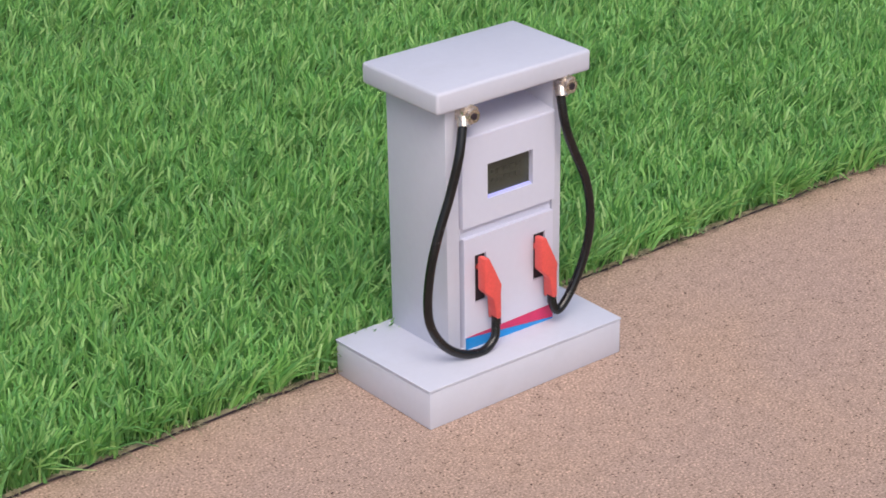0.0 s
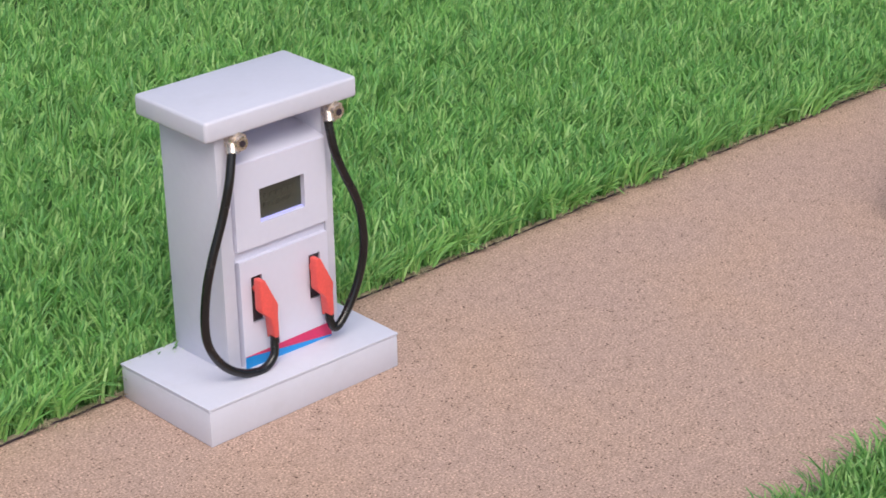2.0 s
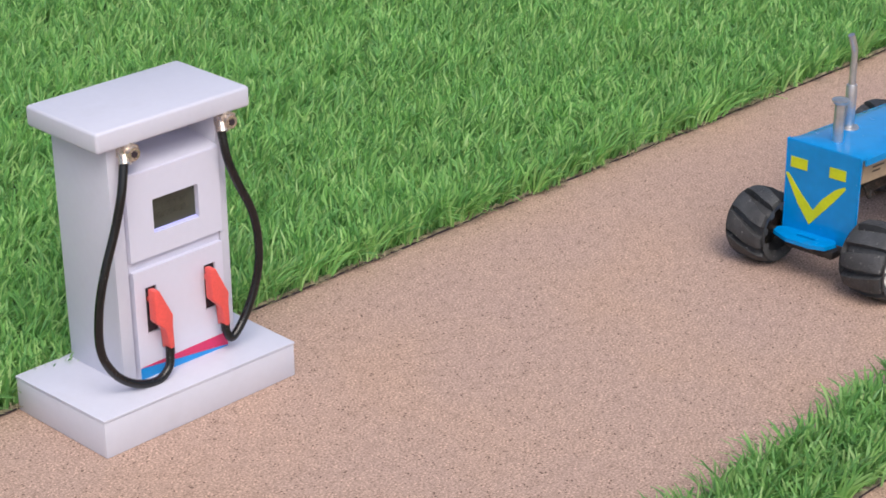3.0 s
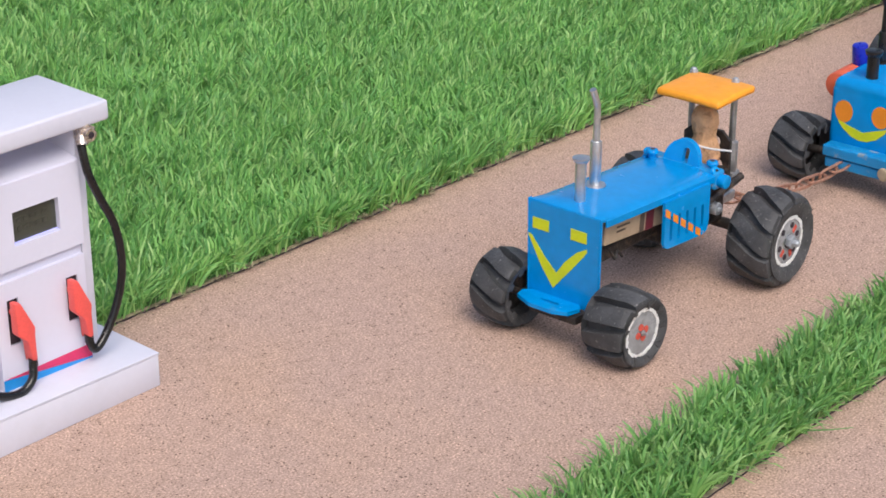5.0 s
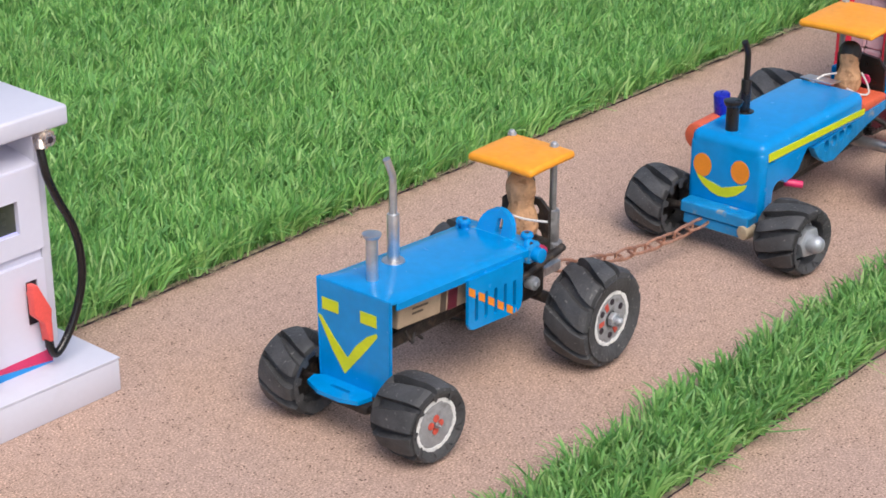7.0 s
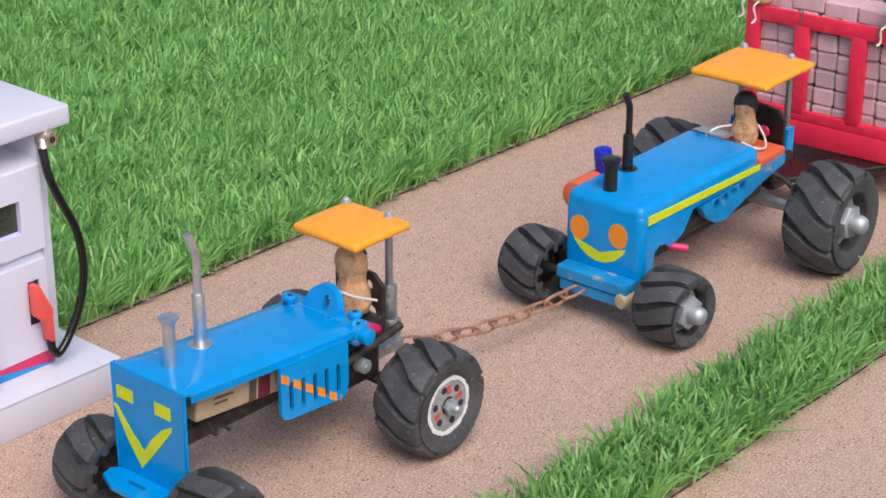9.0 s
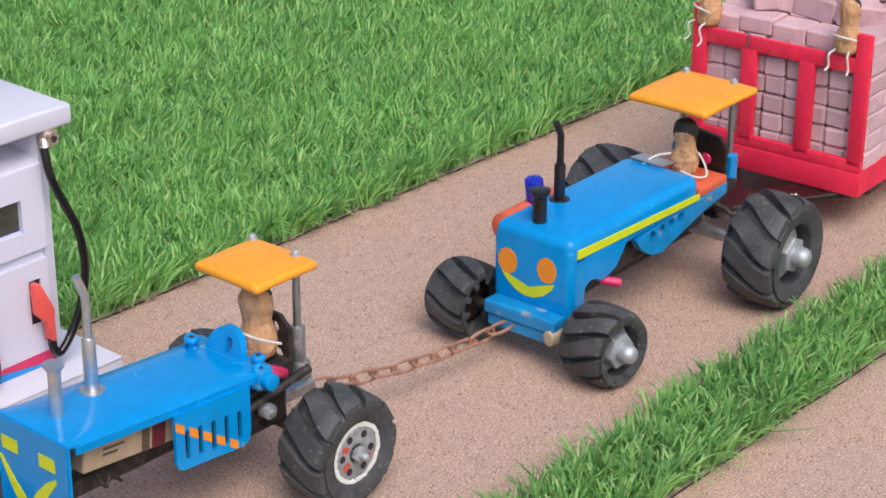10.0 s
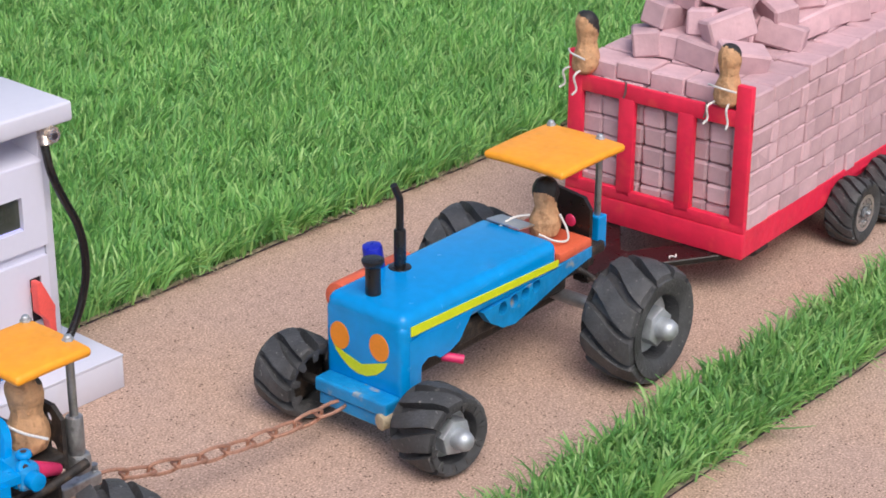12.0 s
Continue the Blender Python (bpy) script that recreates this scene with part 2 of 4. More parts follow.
# shapes, all in decimetres
def part(name, bm, mats, parent, label="", smooth=False, kind="", at=None):
    """Links a bmesh as one mesh object under a thing or under a part."""
    bmesh.ops.recalc_face_normals(bm, faces=bm.faces[:])
    bmesh.ops.scale(bm, vec=(U, U, U), verts=bm.verts[:])
    me = bpy.data.meshes.new(name)
    bm.to_mesh(me)
    bm.free()
    for m in mats if isinstance(mats, (list, tuple)) else [mats]:
        me.materials.append(m)
    if smooth:
        me.shade_smooth()
        me.set_sharp_from_angle(angle=radians(38))
    ob = new(name, me)
    if parent:
        ob.parent = parent
    if at is not None:
        ob.matrix_basis = at
    return tagged(ob, label=label, kind=kind)


def thing(name, label, category, group="", at=(0, 0, 0)):
    ob = new(name)
    ob.empty_display_size = 0.02
    ob.location = [c * U for c in at]
    return tagged(ob, label=label, category=category, group=group)


def join(bm, other):
    me = bpy.data.meshes.new("scrap")
    other.to_mesh(me)
    other.free()
    bm.from_mesh(me)
    bpy.data.meshes.remove(me)
    return bm


def box(x0, x1, y0, y1, z0, z1, bevel=0.012, seg=2):
    bm = bmesh.new()
    bmesh.ops.create_cube(bm, size=1, matrix=Matrix.LocRotScale(((x0 + x1) / 2, (y0 + y1) / 2, (z0 + z1) / 2), None, (x1 - x0, y1 - y0, z1 - z0)))
    if bevel:
        bmesh.ops.bevel(bm, geom=bm.edges[:], offset=bevel, segments=seg, profile=0.5, affect="EDGES")
    return bm


def moved(bm, m):
    bmesh.ops.transform(bm, matrix=m, verts=bm.verts[:])
    return bm


def rod(p0, p1, r0, r1=None, seg=20, bevel=0.0):
    bm, p0, p1 = bmesh.new(), Vector(p0), Vector(p1)
    way = p1 - p0
    bmesh.ops.create_cone(bm, cap_ends=True, segments=seg, radius1=r0, radius2=r0 if r1 is None else r1, depth=way.length,
                          matrix=Matrix.Translation((p0 + p1) / 2) @ way.to_track_quat("Z", "Y").to_matrix().to_4x4())
    if bevel:
        rims = [e for e in bm.edges if any(len(f.verts) > 4 for f in e.link_faces)]
        bmesh.ops.bevel(bm, geom=rims, offset=bevel, segments=2, profile=0.5, affect="EDGES")
    return bm


def spun(profile, seg=40, axis="Z"):
    """A turned body from (radius, height) pairs, closed at radius 0."""
    bm, rings = bmesh.new(), []
    for r, h in profile:
        if r < 1e-6:
            rings.append([bm.verts.new((0, 0, h))])
        else:
            rings.append([bm.verts.new((r * math.cos(a), r * math.sin(a), h)) for a in [2 * math.pi * k / seg for k in range(seg)]])
    for a, b in zip(rings, rings[1:]):
        for k in range(seg):
            j = (k + 1) % seg
            if len(a) == 1 and len(b) > 1:
                bm.faces.new((a[0], b[k], b[j]))
            elif len(b) == 1 and len(a) > 1:
                bm.faces.new((a[k], a[j], b[0]))
            elif len(a) > 1:
                bm.faces.new((a[k], a[j], b[j], b[k]))
    if axis == "Y":
        moved(bm, Matrix.Rotation(radians(90), 4, "X"))  # height runs towards -y
    return bm


def smooth_line(points, steps=8):
    pts, out = [Vector(p) for p in points], []
    for k in range(len(pts) - 1):
        a, b, c, d = pts[max(k - 1, 0)], pts[k], pts[k + 1], pts[min(k + 2, len(pts) - 1)]
        for s in range(steps):
            t = s / steps
            out.append(0.5 * (2 * b + (c - a) * t + (2 * a - 5 * b + 4 * c - d) * t * t + (3 * b - a - 3 * c + d) * t ** 3))
    return out + [pts[-1]]


def pipe(points, r, seg=12, steps=8, closed=False):
    line = smooth_line(points, steps) if steps > 1 else [Vector(p) for p in points]
    bm, rings, up = bmesh.new(), [], Vector((0.13, 0.31, 0.94))
    for k, p in enumerate(line):
        before, after = (line[k - 1], line[(k + 1) % len(line)]) if closed else (line[max(k - 1, 0)], line[min(k + 1, len(line) - 1)])
        way = (after - before).normalized()
        side = way.cross(up).normalized()
        up = side.cross(way).normalized()
        rr = r(k / (len(line) - 1)) if callable(r) else r
        rings.append([bm.verts.new(p + rr * (math.cos(a) * side + math.sin(a) * up)) for a in [2 * math.pi * j / seg for j in range(seg)]])
    pairs = list(zip(rings, rings[1:])) + ([(rings[-1], rings[0])] if closed else [])
    for a, b in pairs:
        for j in range(seg):
            bm.faces.new((a[j], a[(j + 1) % seg], b[(j + 1) % seg], b[j]))
    if not closed:
        bm.faces.new(rings[0])
        bm.faces.new(rings[-1][::-1])
    return bm


def plate(outline, holes, depth, to3d, bevel=0.0):
    """A flat sheet of that thickness with holes: 2D outlines, laid into space by to3d(u, v, depth)."""
    bm = bmesh.new()
    edges = []
    for loop in [outline, *holes]:
        vs = [bm.verts.new((u, v, 0)) for u, v in loop]
        edges += [bm.edges.new((vs[k], vs[(k + 1) % len(vs)])) for k in range(len(vs))]
    bmesh.ops.triangle_fill(bm, edges=edges, use_beauty=True, use_dissolve=False)
    got = bmesh.ops.extrude_face_region(bm, geom=bm.faces[:])
    bmesh.ops.translate(bm, vec=(0, 0, depth), verts=[g for g in got["geom"] if isinstance(g, bmesh.types.BMVert)])
    for v in bm.verts:
        v.co = Vector(to3d(*v.co))
    return bm


def oval(cx, cy, rx, ry, n=24):
    return [(cx + rx * math.cos(2 * math.pi * k / n), cy + ry * math.sin(2 * math.pi * k / n)) for k in range(n)]


def round_rect(x0, x1, y0, y1, r, n=4):
    out = []
    for cx, cy, a0 in ((x1 - r, y1 - r, 0), (x0 + r, y1 - r, 90), (x0 + r, y0 + r, 180), (x1 - r, y0 + r, 270)):
        out += [(cx + r * math.cos(radians(a0 + 90 * k / n)), cy + r * math.sin(radians(a0 + 90 * k / n))) for k in range(n + 1)]
    return out


# the ground: one sheet of sandy screed, two turf mats on it
def ground():
    bm = bmesh.new()
    ts = [-900, -300, -100, -40, -15, 0, 15, 40, 100, 300, 900]
    grid = [[bm.verts.new((x, y, 0)) for x in ts] for y in ts]
    for a, b in zip(grid, grid[1:]):
        for k in range(len(ts) - 1):
            bm.faces.new((a[k], a[k + 1], b[k + 1], b[k]))
    return tagged(part("ground", bm, SAND, None), "pinkish tan sandy screed path with fine dark grains", "ground", kind="structure")


def edge_wave(x, seed):
    return 0.018 * noise.noise((x * 1.3, seed, 0)) + 0.012 * noise.noise((x * 6.0, seed, 3)) - 0.010 * max(x - 5, 0)


def turf_mat(name, x0, x1, near, far, seed, label, far_wave=True):
    """The thin backing of a turf mat, with cut edges that wander a little."""
    bm, n = bmesh.new(), int((x1 - x0) * 10)
    rows = []
    for k in range(n + 1):
        x = x0 + (x1 - x0) * k / n
        a = near + edge_wave(x, seed)
        b = far + (edge_wave(x, seed + 5) if far_wave else 0)
        lift = 0.006 + 0.020 * abs(noise.noise((x * 2.1, seed, 7)))
        rows.append([bm.verts.new(c) for c in ((x, a, lift), (x, a, lift + 0.016), (x, a + 0.034 + 0.012 * noise.noise((x * 5, seed, 2)), lift + 0.022), (x, b - 0.025, lift + 0.028), (x, b, lift + 0.02), (x, b, lift))])
    for p, q in zip(rows, rows[1:]):
        for j in range(5):
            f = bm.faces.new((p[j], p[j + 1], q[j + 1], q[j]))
            # slot 2 paints the upright edges near-black, as shade in the gap below
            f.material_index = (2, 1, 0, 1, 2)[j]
    return tagged(part(name, bm, [THATCH, MAT_EDGE, SHADE_FILL], None), label, "turf mat", kind="structure")


def turf(name, areas, seed, label, tall=(0.17, 0.315), wide=(0.013, 0.024), splay=0.0, blade=None, root_z=0.03, slope=-0.02, spread=0.26):
    """Single plastic blades in tufts, leaning and bent; areas are x0, x1, near edge, far edge and blades per square decimetre."""
    rng = np.random.default_rng(seed)
    roots = []
    for x0, x1, y0, y1, dense in areas:
        tufts = int((x1 - x0) * (y1 - y0) * dense / 7)
        cx, cy = rng.uniform(x0, x1, tufts), rng.uniform(y0, y1, tufts)
        lean = np.stack([rng.normal(0.19, 0.32, tufts), rng.normal(slope, 0.34, tufts) + splay * np.clip((cy - (y0 + y1) / 2) / (y1 - y0) * 2, -1, 1) ** 5], 1)
        for _ in range(7):
            roots.append(np.concatenate([np.stack([cx + rng.normal(0, 0.022, tufts), cy + rng.normal(0, 0.022, tufts)], 1), lean], 1))
    roots = np.concatenate(roots)
    n = len(roots)
    root = np.concatenate([roots[:, :2], np.full((n, 1), root_z)], 1)
    lean = roots[:, 2:] + rng.normal(0, spread, (n, 2))
    high = rng.uniform(*tall, n)
    turn = rng.uniform(0, 2 * np.pi, n)
    side = np.stack([np.cos(turn), np.sin(turn), np.zeros(n)], 1) * (rng.uniform(*wide, n) / 2)[:, None]
    rings = []
    for s, w in ((0.0, 0.85), (0.45, 1.0), (0.8, 0.9), (1.0, 0.38)):  # ribbons with blunt tips
        drop = 1 - (0.22 + 0.08 * max(s - 0.8, 0) * 5) * s * (lean ** 2).sum(1)
        mid = root + np.concatenate([lean * (high * (0.35 * s + 0.65 * s * s))[:, None], (high * s * np.clip(drop, 0.4, 1))[:, None]], 1)
        rings += [mid - side * w, mid + side * w]
    verts = np.stack(rings, 1).reshape(-1, 3) * U
    base = (np.arange(n) * 8)[:, None]
    loops = (base + np.array([0, 1, 3, 2, 2, 3, 5, 4, 4, 5, 7, 6])).ravel()
    me = bpy.data.meshes.new(name)
    me.vertices.add(len(verts))
    me.vertices.foreach_set("co", verts.ravel())
    me.loops.add(len(loops))
    me.loops.foreach_set("vertex_index", loops.astype(np.int32))
    me.polygons.add(3 * n)
    me.polygons.foreach_set("loop_start", (np.arange(n)[:, None] * 12 + np.array([0, 4, 8])).ravel().astype(np.int32))
    me.update(calc_edges=True)
    me.validate()
    me.materials.append(blade or BLADE)
    return tagged(new(name, me), label, "turf", kind="stuff")


ground()
turf_mat("turf_mat_back", -11, 22, 0.965, 17, 1, "dark backing of the lawn mat with a dusty cut edge, gap shade painted near-black below", False)
turf_mat("turf_mat_strip", -11, 22, -3.71, -3.04, 9, "dark backing of a narrow turf strip on the sandy path, gap shade painted on its edges")
turf("lawn", [(-4, 5, 0.972, 1.10, 1900), (5, 15, 0.93, 1.06, 1500), (-4, 9, 1.0, 3.2, 1350), (9, 15, 0.95, 3.2, 1050), (-4, 15, 3.2, 7, 980), (-1, 13, 7, 12, 600),
              (-11, -4, 1.0, 17, 320), (15, 22, 0.95, 17, 320), (-4, -1, 7, 12, 400), (13, 15, 7, 12, 400), (-4, 15, 12, 17, 380)], 11,
     "bright green artificial lawn of long plastic blades")
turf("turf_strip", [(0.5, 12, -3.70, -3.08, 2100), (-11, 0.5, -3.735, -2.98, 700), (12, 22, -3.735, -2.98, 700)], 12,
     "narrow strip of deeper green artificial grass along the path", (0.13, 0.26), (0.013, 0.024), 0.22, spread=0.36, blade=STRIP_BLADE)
turf("frayed_edge", [(-4, 5, 0.955, 0.99, 2600), (5, 9, 0.93, 0.965, 2600), (9, 15, 0.88, 0.92, 2200)], 13,
     "pale frayed threads along the cut edge of the lawn mat", (0.02, 0.055), (0.006, 0.012), blade=FRAY, root_z=0.028, slope=-0.9, spread=0.8)


# the fuel pump
def fuel_pump():
    p = thing("fuel_pump", "white painted model fuel pump with two black hoses and red nozzles", "fuel pump")
    base = box(0.003, 1.602, 0.003, 0.965, 0.0, 0.2385, 0.010)
    for v in base.verts:  # the slab was cut a little out of true
        if v.co.z > 0.1 and v.co.y < 0.3 and v.co.x < 0.5:
            v.co.z += 0.022
        if v.co.x < 0.5 and v.co.y > 0.5:
            v.co.x -= 0.02
    slab = part("base", base, WHITE, p, "thick white painted slab base", smooth=True)
    lid = box(0, 1.606, 0, 0.968, 0.2415, 0.2585, 0.005)
    for v in lid.verts:
        if v.co.y < 0.3 and v.co.x < 0.5:
            v.co.z += 0.022
        if v.co.x < 0.5 and v.co.y > 0.5:
            v.co.x -= 0.02
    part("base_top", lid, WHITE, slab, smooth=True)
    part("side_board", box(0.40, 0.50, 0.315, 0.91, 0.25, 1.985, 0.006), WHITE, p, smooth=True)
    part("side_board", box(1.26, 1.335, 0.315, 0.91, 0.25, 1.985, 0.006), WHITE, p, smooth=True)
    part("back_board", box(0.5, 1.26, 0.62, 0.91, 0.25, 1.985, 0.004), WHITE, p)
    low = plate([(0.515, 0.25), (1.25, 0.25), (1.25, 1.045), (0.515, 1.045)],
                [[(0.6, 0.585), (0.69, 0.585), (0.69, 0.915), (0.6, 0.915)], [(1.085, 0.59), (1.18, 0.59), (1.18, 0.915), (1.085, 0.915)]],
                0.12, lambda u, v, d: (u, 0.288 + d, v))
    lower = part("lower_panel", low, PANEL, p, "white lower front panel with two nozzle slots")
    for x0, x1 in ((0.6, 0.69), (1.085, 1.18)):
        # almost flush block, its dark colour stands in for shade inside the slot
        part("slot", box(x0 + 0.001, x1 - 0.001, 0.302, 0.43, 0.587, 0.913, 0), SHADE_FILL, lower, "nozzle holder slot, its inner shade painted near-black")
    part("gap_rail", box(0.505, 1.255, 0.322, 0.6, 1.03, 1.14, 0.004), PANEL, p)
    up = plate([(0.505, 1.122), (1.258, 1.122), (1.258, 1.72), (0.505, 1.72)], [[(0.705, 1.275), (1.075, 1.275), (1.075, 1.512), (0.705, 1.512)]],
               0.15, lambda u, v, d: (u, 0.285 + d, v))
    upper = part("upper_panel", up, PANEL, p, "white upper front panel round the display")
    top = box(0.5, 1.262, 0.29, 0.64, 1.70, 1.728, 0.004)
    for v in top.verts:
        v.co.z += 0.16 * (v.co.y - 0.29)
    part("ledge", top, PANEL, p)
    display = part("display", box(0.69, 1.09, 0.325, 0.40, 1.26, 1.525, 0), LCD, p, "dark grey-green digital display")
    part("backlight", box(0.71, 1.07, 0.30, 0.325, 1.277, 1.284, 0), GLOW, display, "bluish glow under the display")
    for z in (1.43, 1.37):
        for k in range(5):
            x0 = 0.765 + 0.05 * k
            part("print_bar", box(x0, x0 + 0.034, 0.3225, 0.3255, z - 0.016, z + 0.016, 0), LCD_INK, display)
    roof = box(0.283, 1.513, 0.24, 0.998, 1.945, 2.087, 0.022, 3)
    part("roof", roof, WHITE, p, "white painted overhanging board roof", smooth=True)
    tri = lambda u, v, d: (u, 0.284 - d, v)
    part("stripe", plate([(0.517, 0.36), (1.248, 0.275), (1.248, 0.37)], [], 0.003, tri), CRIMSON, p, "crimson wedge-shaped stripe")
    part("stripe", plate([(0.517, 0.358), (0.517, 0.259), (1.248, 0.259), (1.248, 0.273)], [], 0.002, tri), SKYBLUE, p, "blue wedge-shaped stripe")

    lines = (((0.475, 0.24, 1.835), (0.412, 0.2, 1.66), (0.343, 0.2, 1.44), (0.242, 0.2, 1.185), (0.18, 0.2, 0.975), (0.153, 0.2, 0.75), (0.176, 0.2, 0.586), (0.271, 0.2, 0.427), (0.406, 0.19, 0.325), (0.567, 0.18, 0.29), (0.674, 0.19, 0.345), (0.705, 0.21, 0.44), (0.711, 0.215, 0.48)),
             ((1.262, 0.24, 1.84), (1.266, 0.2, 1.66), (1.341, 0.2, 1.465), (1.446, 0.2, 1.24), (1.49, 0.2, 1.03), (1.485, 0.2, 0.83), (1.429, 0.2, 0.642), (1.343, 0.2, 0.484), (1.251, 0.19, 0.39), (1.20, 0.19, 0.375), (1.178, 0.205, 0.43), (1.180, 0.215, 0.48)))
    guns = (0.0, 0.47)  # the second nozzle hangs this far along
    for line, gun in zip(lines, guns):
        part("hose", pipe(line, 0.0295, 14, 7), HOSE, p, "glossy black hanging hose", smooth=True)
        x = line[0][0] + 0.062
        nut = rod((x, 0.36, 1.895), (x, 0.235, 1.895), 0.07, seg=6, bevel=0.008)
        nut = join(nut, rod((x, 0.25, 1.895), (x, 0.205, 1.895), 0.052, 0.046, seg=20))
        nut = join(nut, rod((line[0][0] + 0.01, 0.24, 1.83), (line[0][0] + 0.03, 0.27, 1.89), 0.042, seg=14))
        fit_nut = part("nut", nut, BRASS, p, "worn nickel-plated hose nut", smooth=True)
        # no bore is cut: a dark disc paints its shade on the nut
        part("socket", rod((x, 0.2052, 1.895), (x, 0.199, 1.895), 0.022, seg=16), SHADE_FILL, fit_nut)
        outline = [(0.592, 0.93), (0.635, 0.925), (0.735, 0.715), (0.728, 0.65), (0.731, 0.475), (0.692, 0.475), (0.665, 0.625), (0.592, 0.70)]
        body = plate([(u + gun, v) for u, v in outline], [], 0.078, lambda u, v, d: (u, 0.178 + d, v))
        bmesh.ops.dissolve_limit(body, angle_limit=0.02, verts=body.verts[:], edges=body.edges[:])
        bmesh.ops.bevel(body, geom=body.edges[:], offset=0.014, segments=2, profile=0.5, affect="EDGES")
        gun_part = part("nozzle", body, NOZZLE, p, "red plastic fuel nozzle", smooth=True)
        part("spout", rod((0.635 + gun, 0.25, 0.84), (0.64 + gun, 0.40, 0.80), 0.022, 0.02, 12), NOZZLE, gun_part, smooth=True)
        part("collar", rod((0.711 + gun, 0.215, 0.485), (0.711 + gun, 0.213, 0.43), 0.031, seg=14), HOSE, gun_part, smooth=True)
    return p


# wheels: axle along y, the outer side towards -y
def tyre_mesh(radius, width, rim, lugs, slant, tread=0.04, fill=0.66):
    """A tyre whose slanting lugs stand proud of deep grooves."""
    bm, rows = bmesh.new(), []
    cols = []
    for k in range(lugs):
        for f, up, lean in ((0.0, 0, 0.0), (1 - fill - 0.06, 0, 1.0), (1 - fill, 1, 1.0), (0.72, 1, 0.2), (0.96, 1, 0.0)):
            cols.append((2 * math.pi * (k + f) / lugs, up, lean * 2 * math.pi * 0.13 / lugs))
    vs = [-1, -0.97, -0.86, -0.65, -0.4, -0.15, 0.15, 0.4, 0.65, 0.86, 0.97, 1]
    for v in vs:
        crown = radius * (1 - 0.035 * v ** 2 - 0.06 * abs(v) ** 8)
        ring = []
        for a, up, lean in cols:
            edge = abs(v) > 0.99
            shut = min(max(0.7 + 0.5 * (v + 1), 0.7), 1.0)
            r = crown - (tread * shut if not up else 0) - (0.035 if edge else 0) - (0.008 * noise.noise((a * 5, v * 3, radius)))
            ang = a + lean * v - slant * v * (1 - 0.25 * abs(v))
            ring.append(bm.verts.new((r * math.cos(ang), v * width / 2, r * math.sin(ang))))
        rows.append(ring)
    n = len(cols)
    for s in (-1, 1):
        ring, chain = (rows[0] if s < 0 else rows[-1]), []
        for r, y in ((0.80 * radius, 1.06), (0.62 * radius + 0.38 * rim, 1.08), (rim + 0.02, 1.0), (rim, 0.9), (rim, 0.2)):
            chain.append([bm.verts.new((r * math.cos(a - slant * s * 0.75), s * y * width / 2, r * math.sin(a - slant * s * 0.75))) for a, _, _ in cols])
        if s < 0:
            rows = chain[::-1] + rows
        else:
            rows = rows + chain
    for a, b in zip(rows, rows[1:]):
        for k in range(n):
            j = (k + 1) % n
            bm.faces.new((a[k], a[j], b[j], b[k]))
    return bm


def hub_bolt(y0, y1, nut_r, nut_h, tip_r):
    """A hexagon nut on a threaded, round-ended bolt, along -y."""
    nut = rod((0, y0, 0), (0, y0 - nut_h, 0), nut_r, seg=6, bevel=0.012)
    washer = rod((0, y0 + 0.02, 0), (0, y0, 0), nut_r * 1.12, seg=24)
    tip = moved(spun([(tip_r, 0), (tip_r, (y0 - nut_h - y1) * 0.55), (tip_r * 0.8, (y0 - nut_h - y1) * 0.85), (tip_r * 0.45, y0 - nut_h - y1), (0, y0 - nut_h - y1)], 20, "Y"), Matrix.Translation((0, y0 - nut_h, 0)))
    return join(join(nut, washer), tip)


def ring_disc(r0, r1, y0, y1, seg=40):
    return spun([(r0, -y0), (r1, -y0), (r1, -y1), (r0, -y1), (r0, -y0)], seg, "Y")


def ragged(bm, amount=0.013):
    """Brush-painted edges that wander."""
    for v in bm.verts:
        r = Vector((v.co.x, 0, v.co.z))
        v.co += r.normalized() * amount * noise.noise(v.co * 40)
    return bm


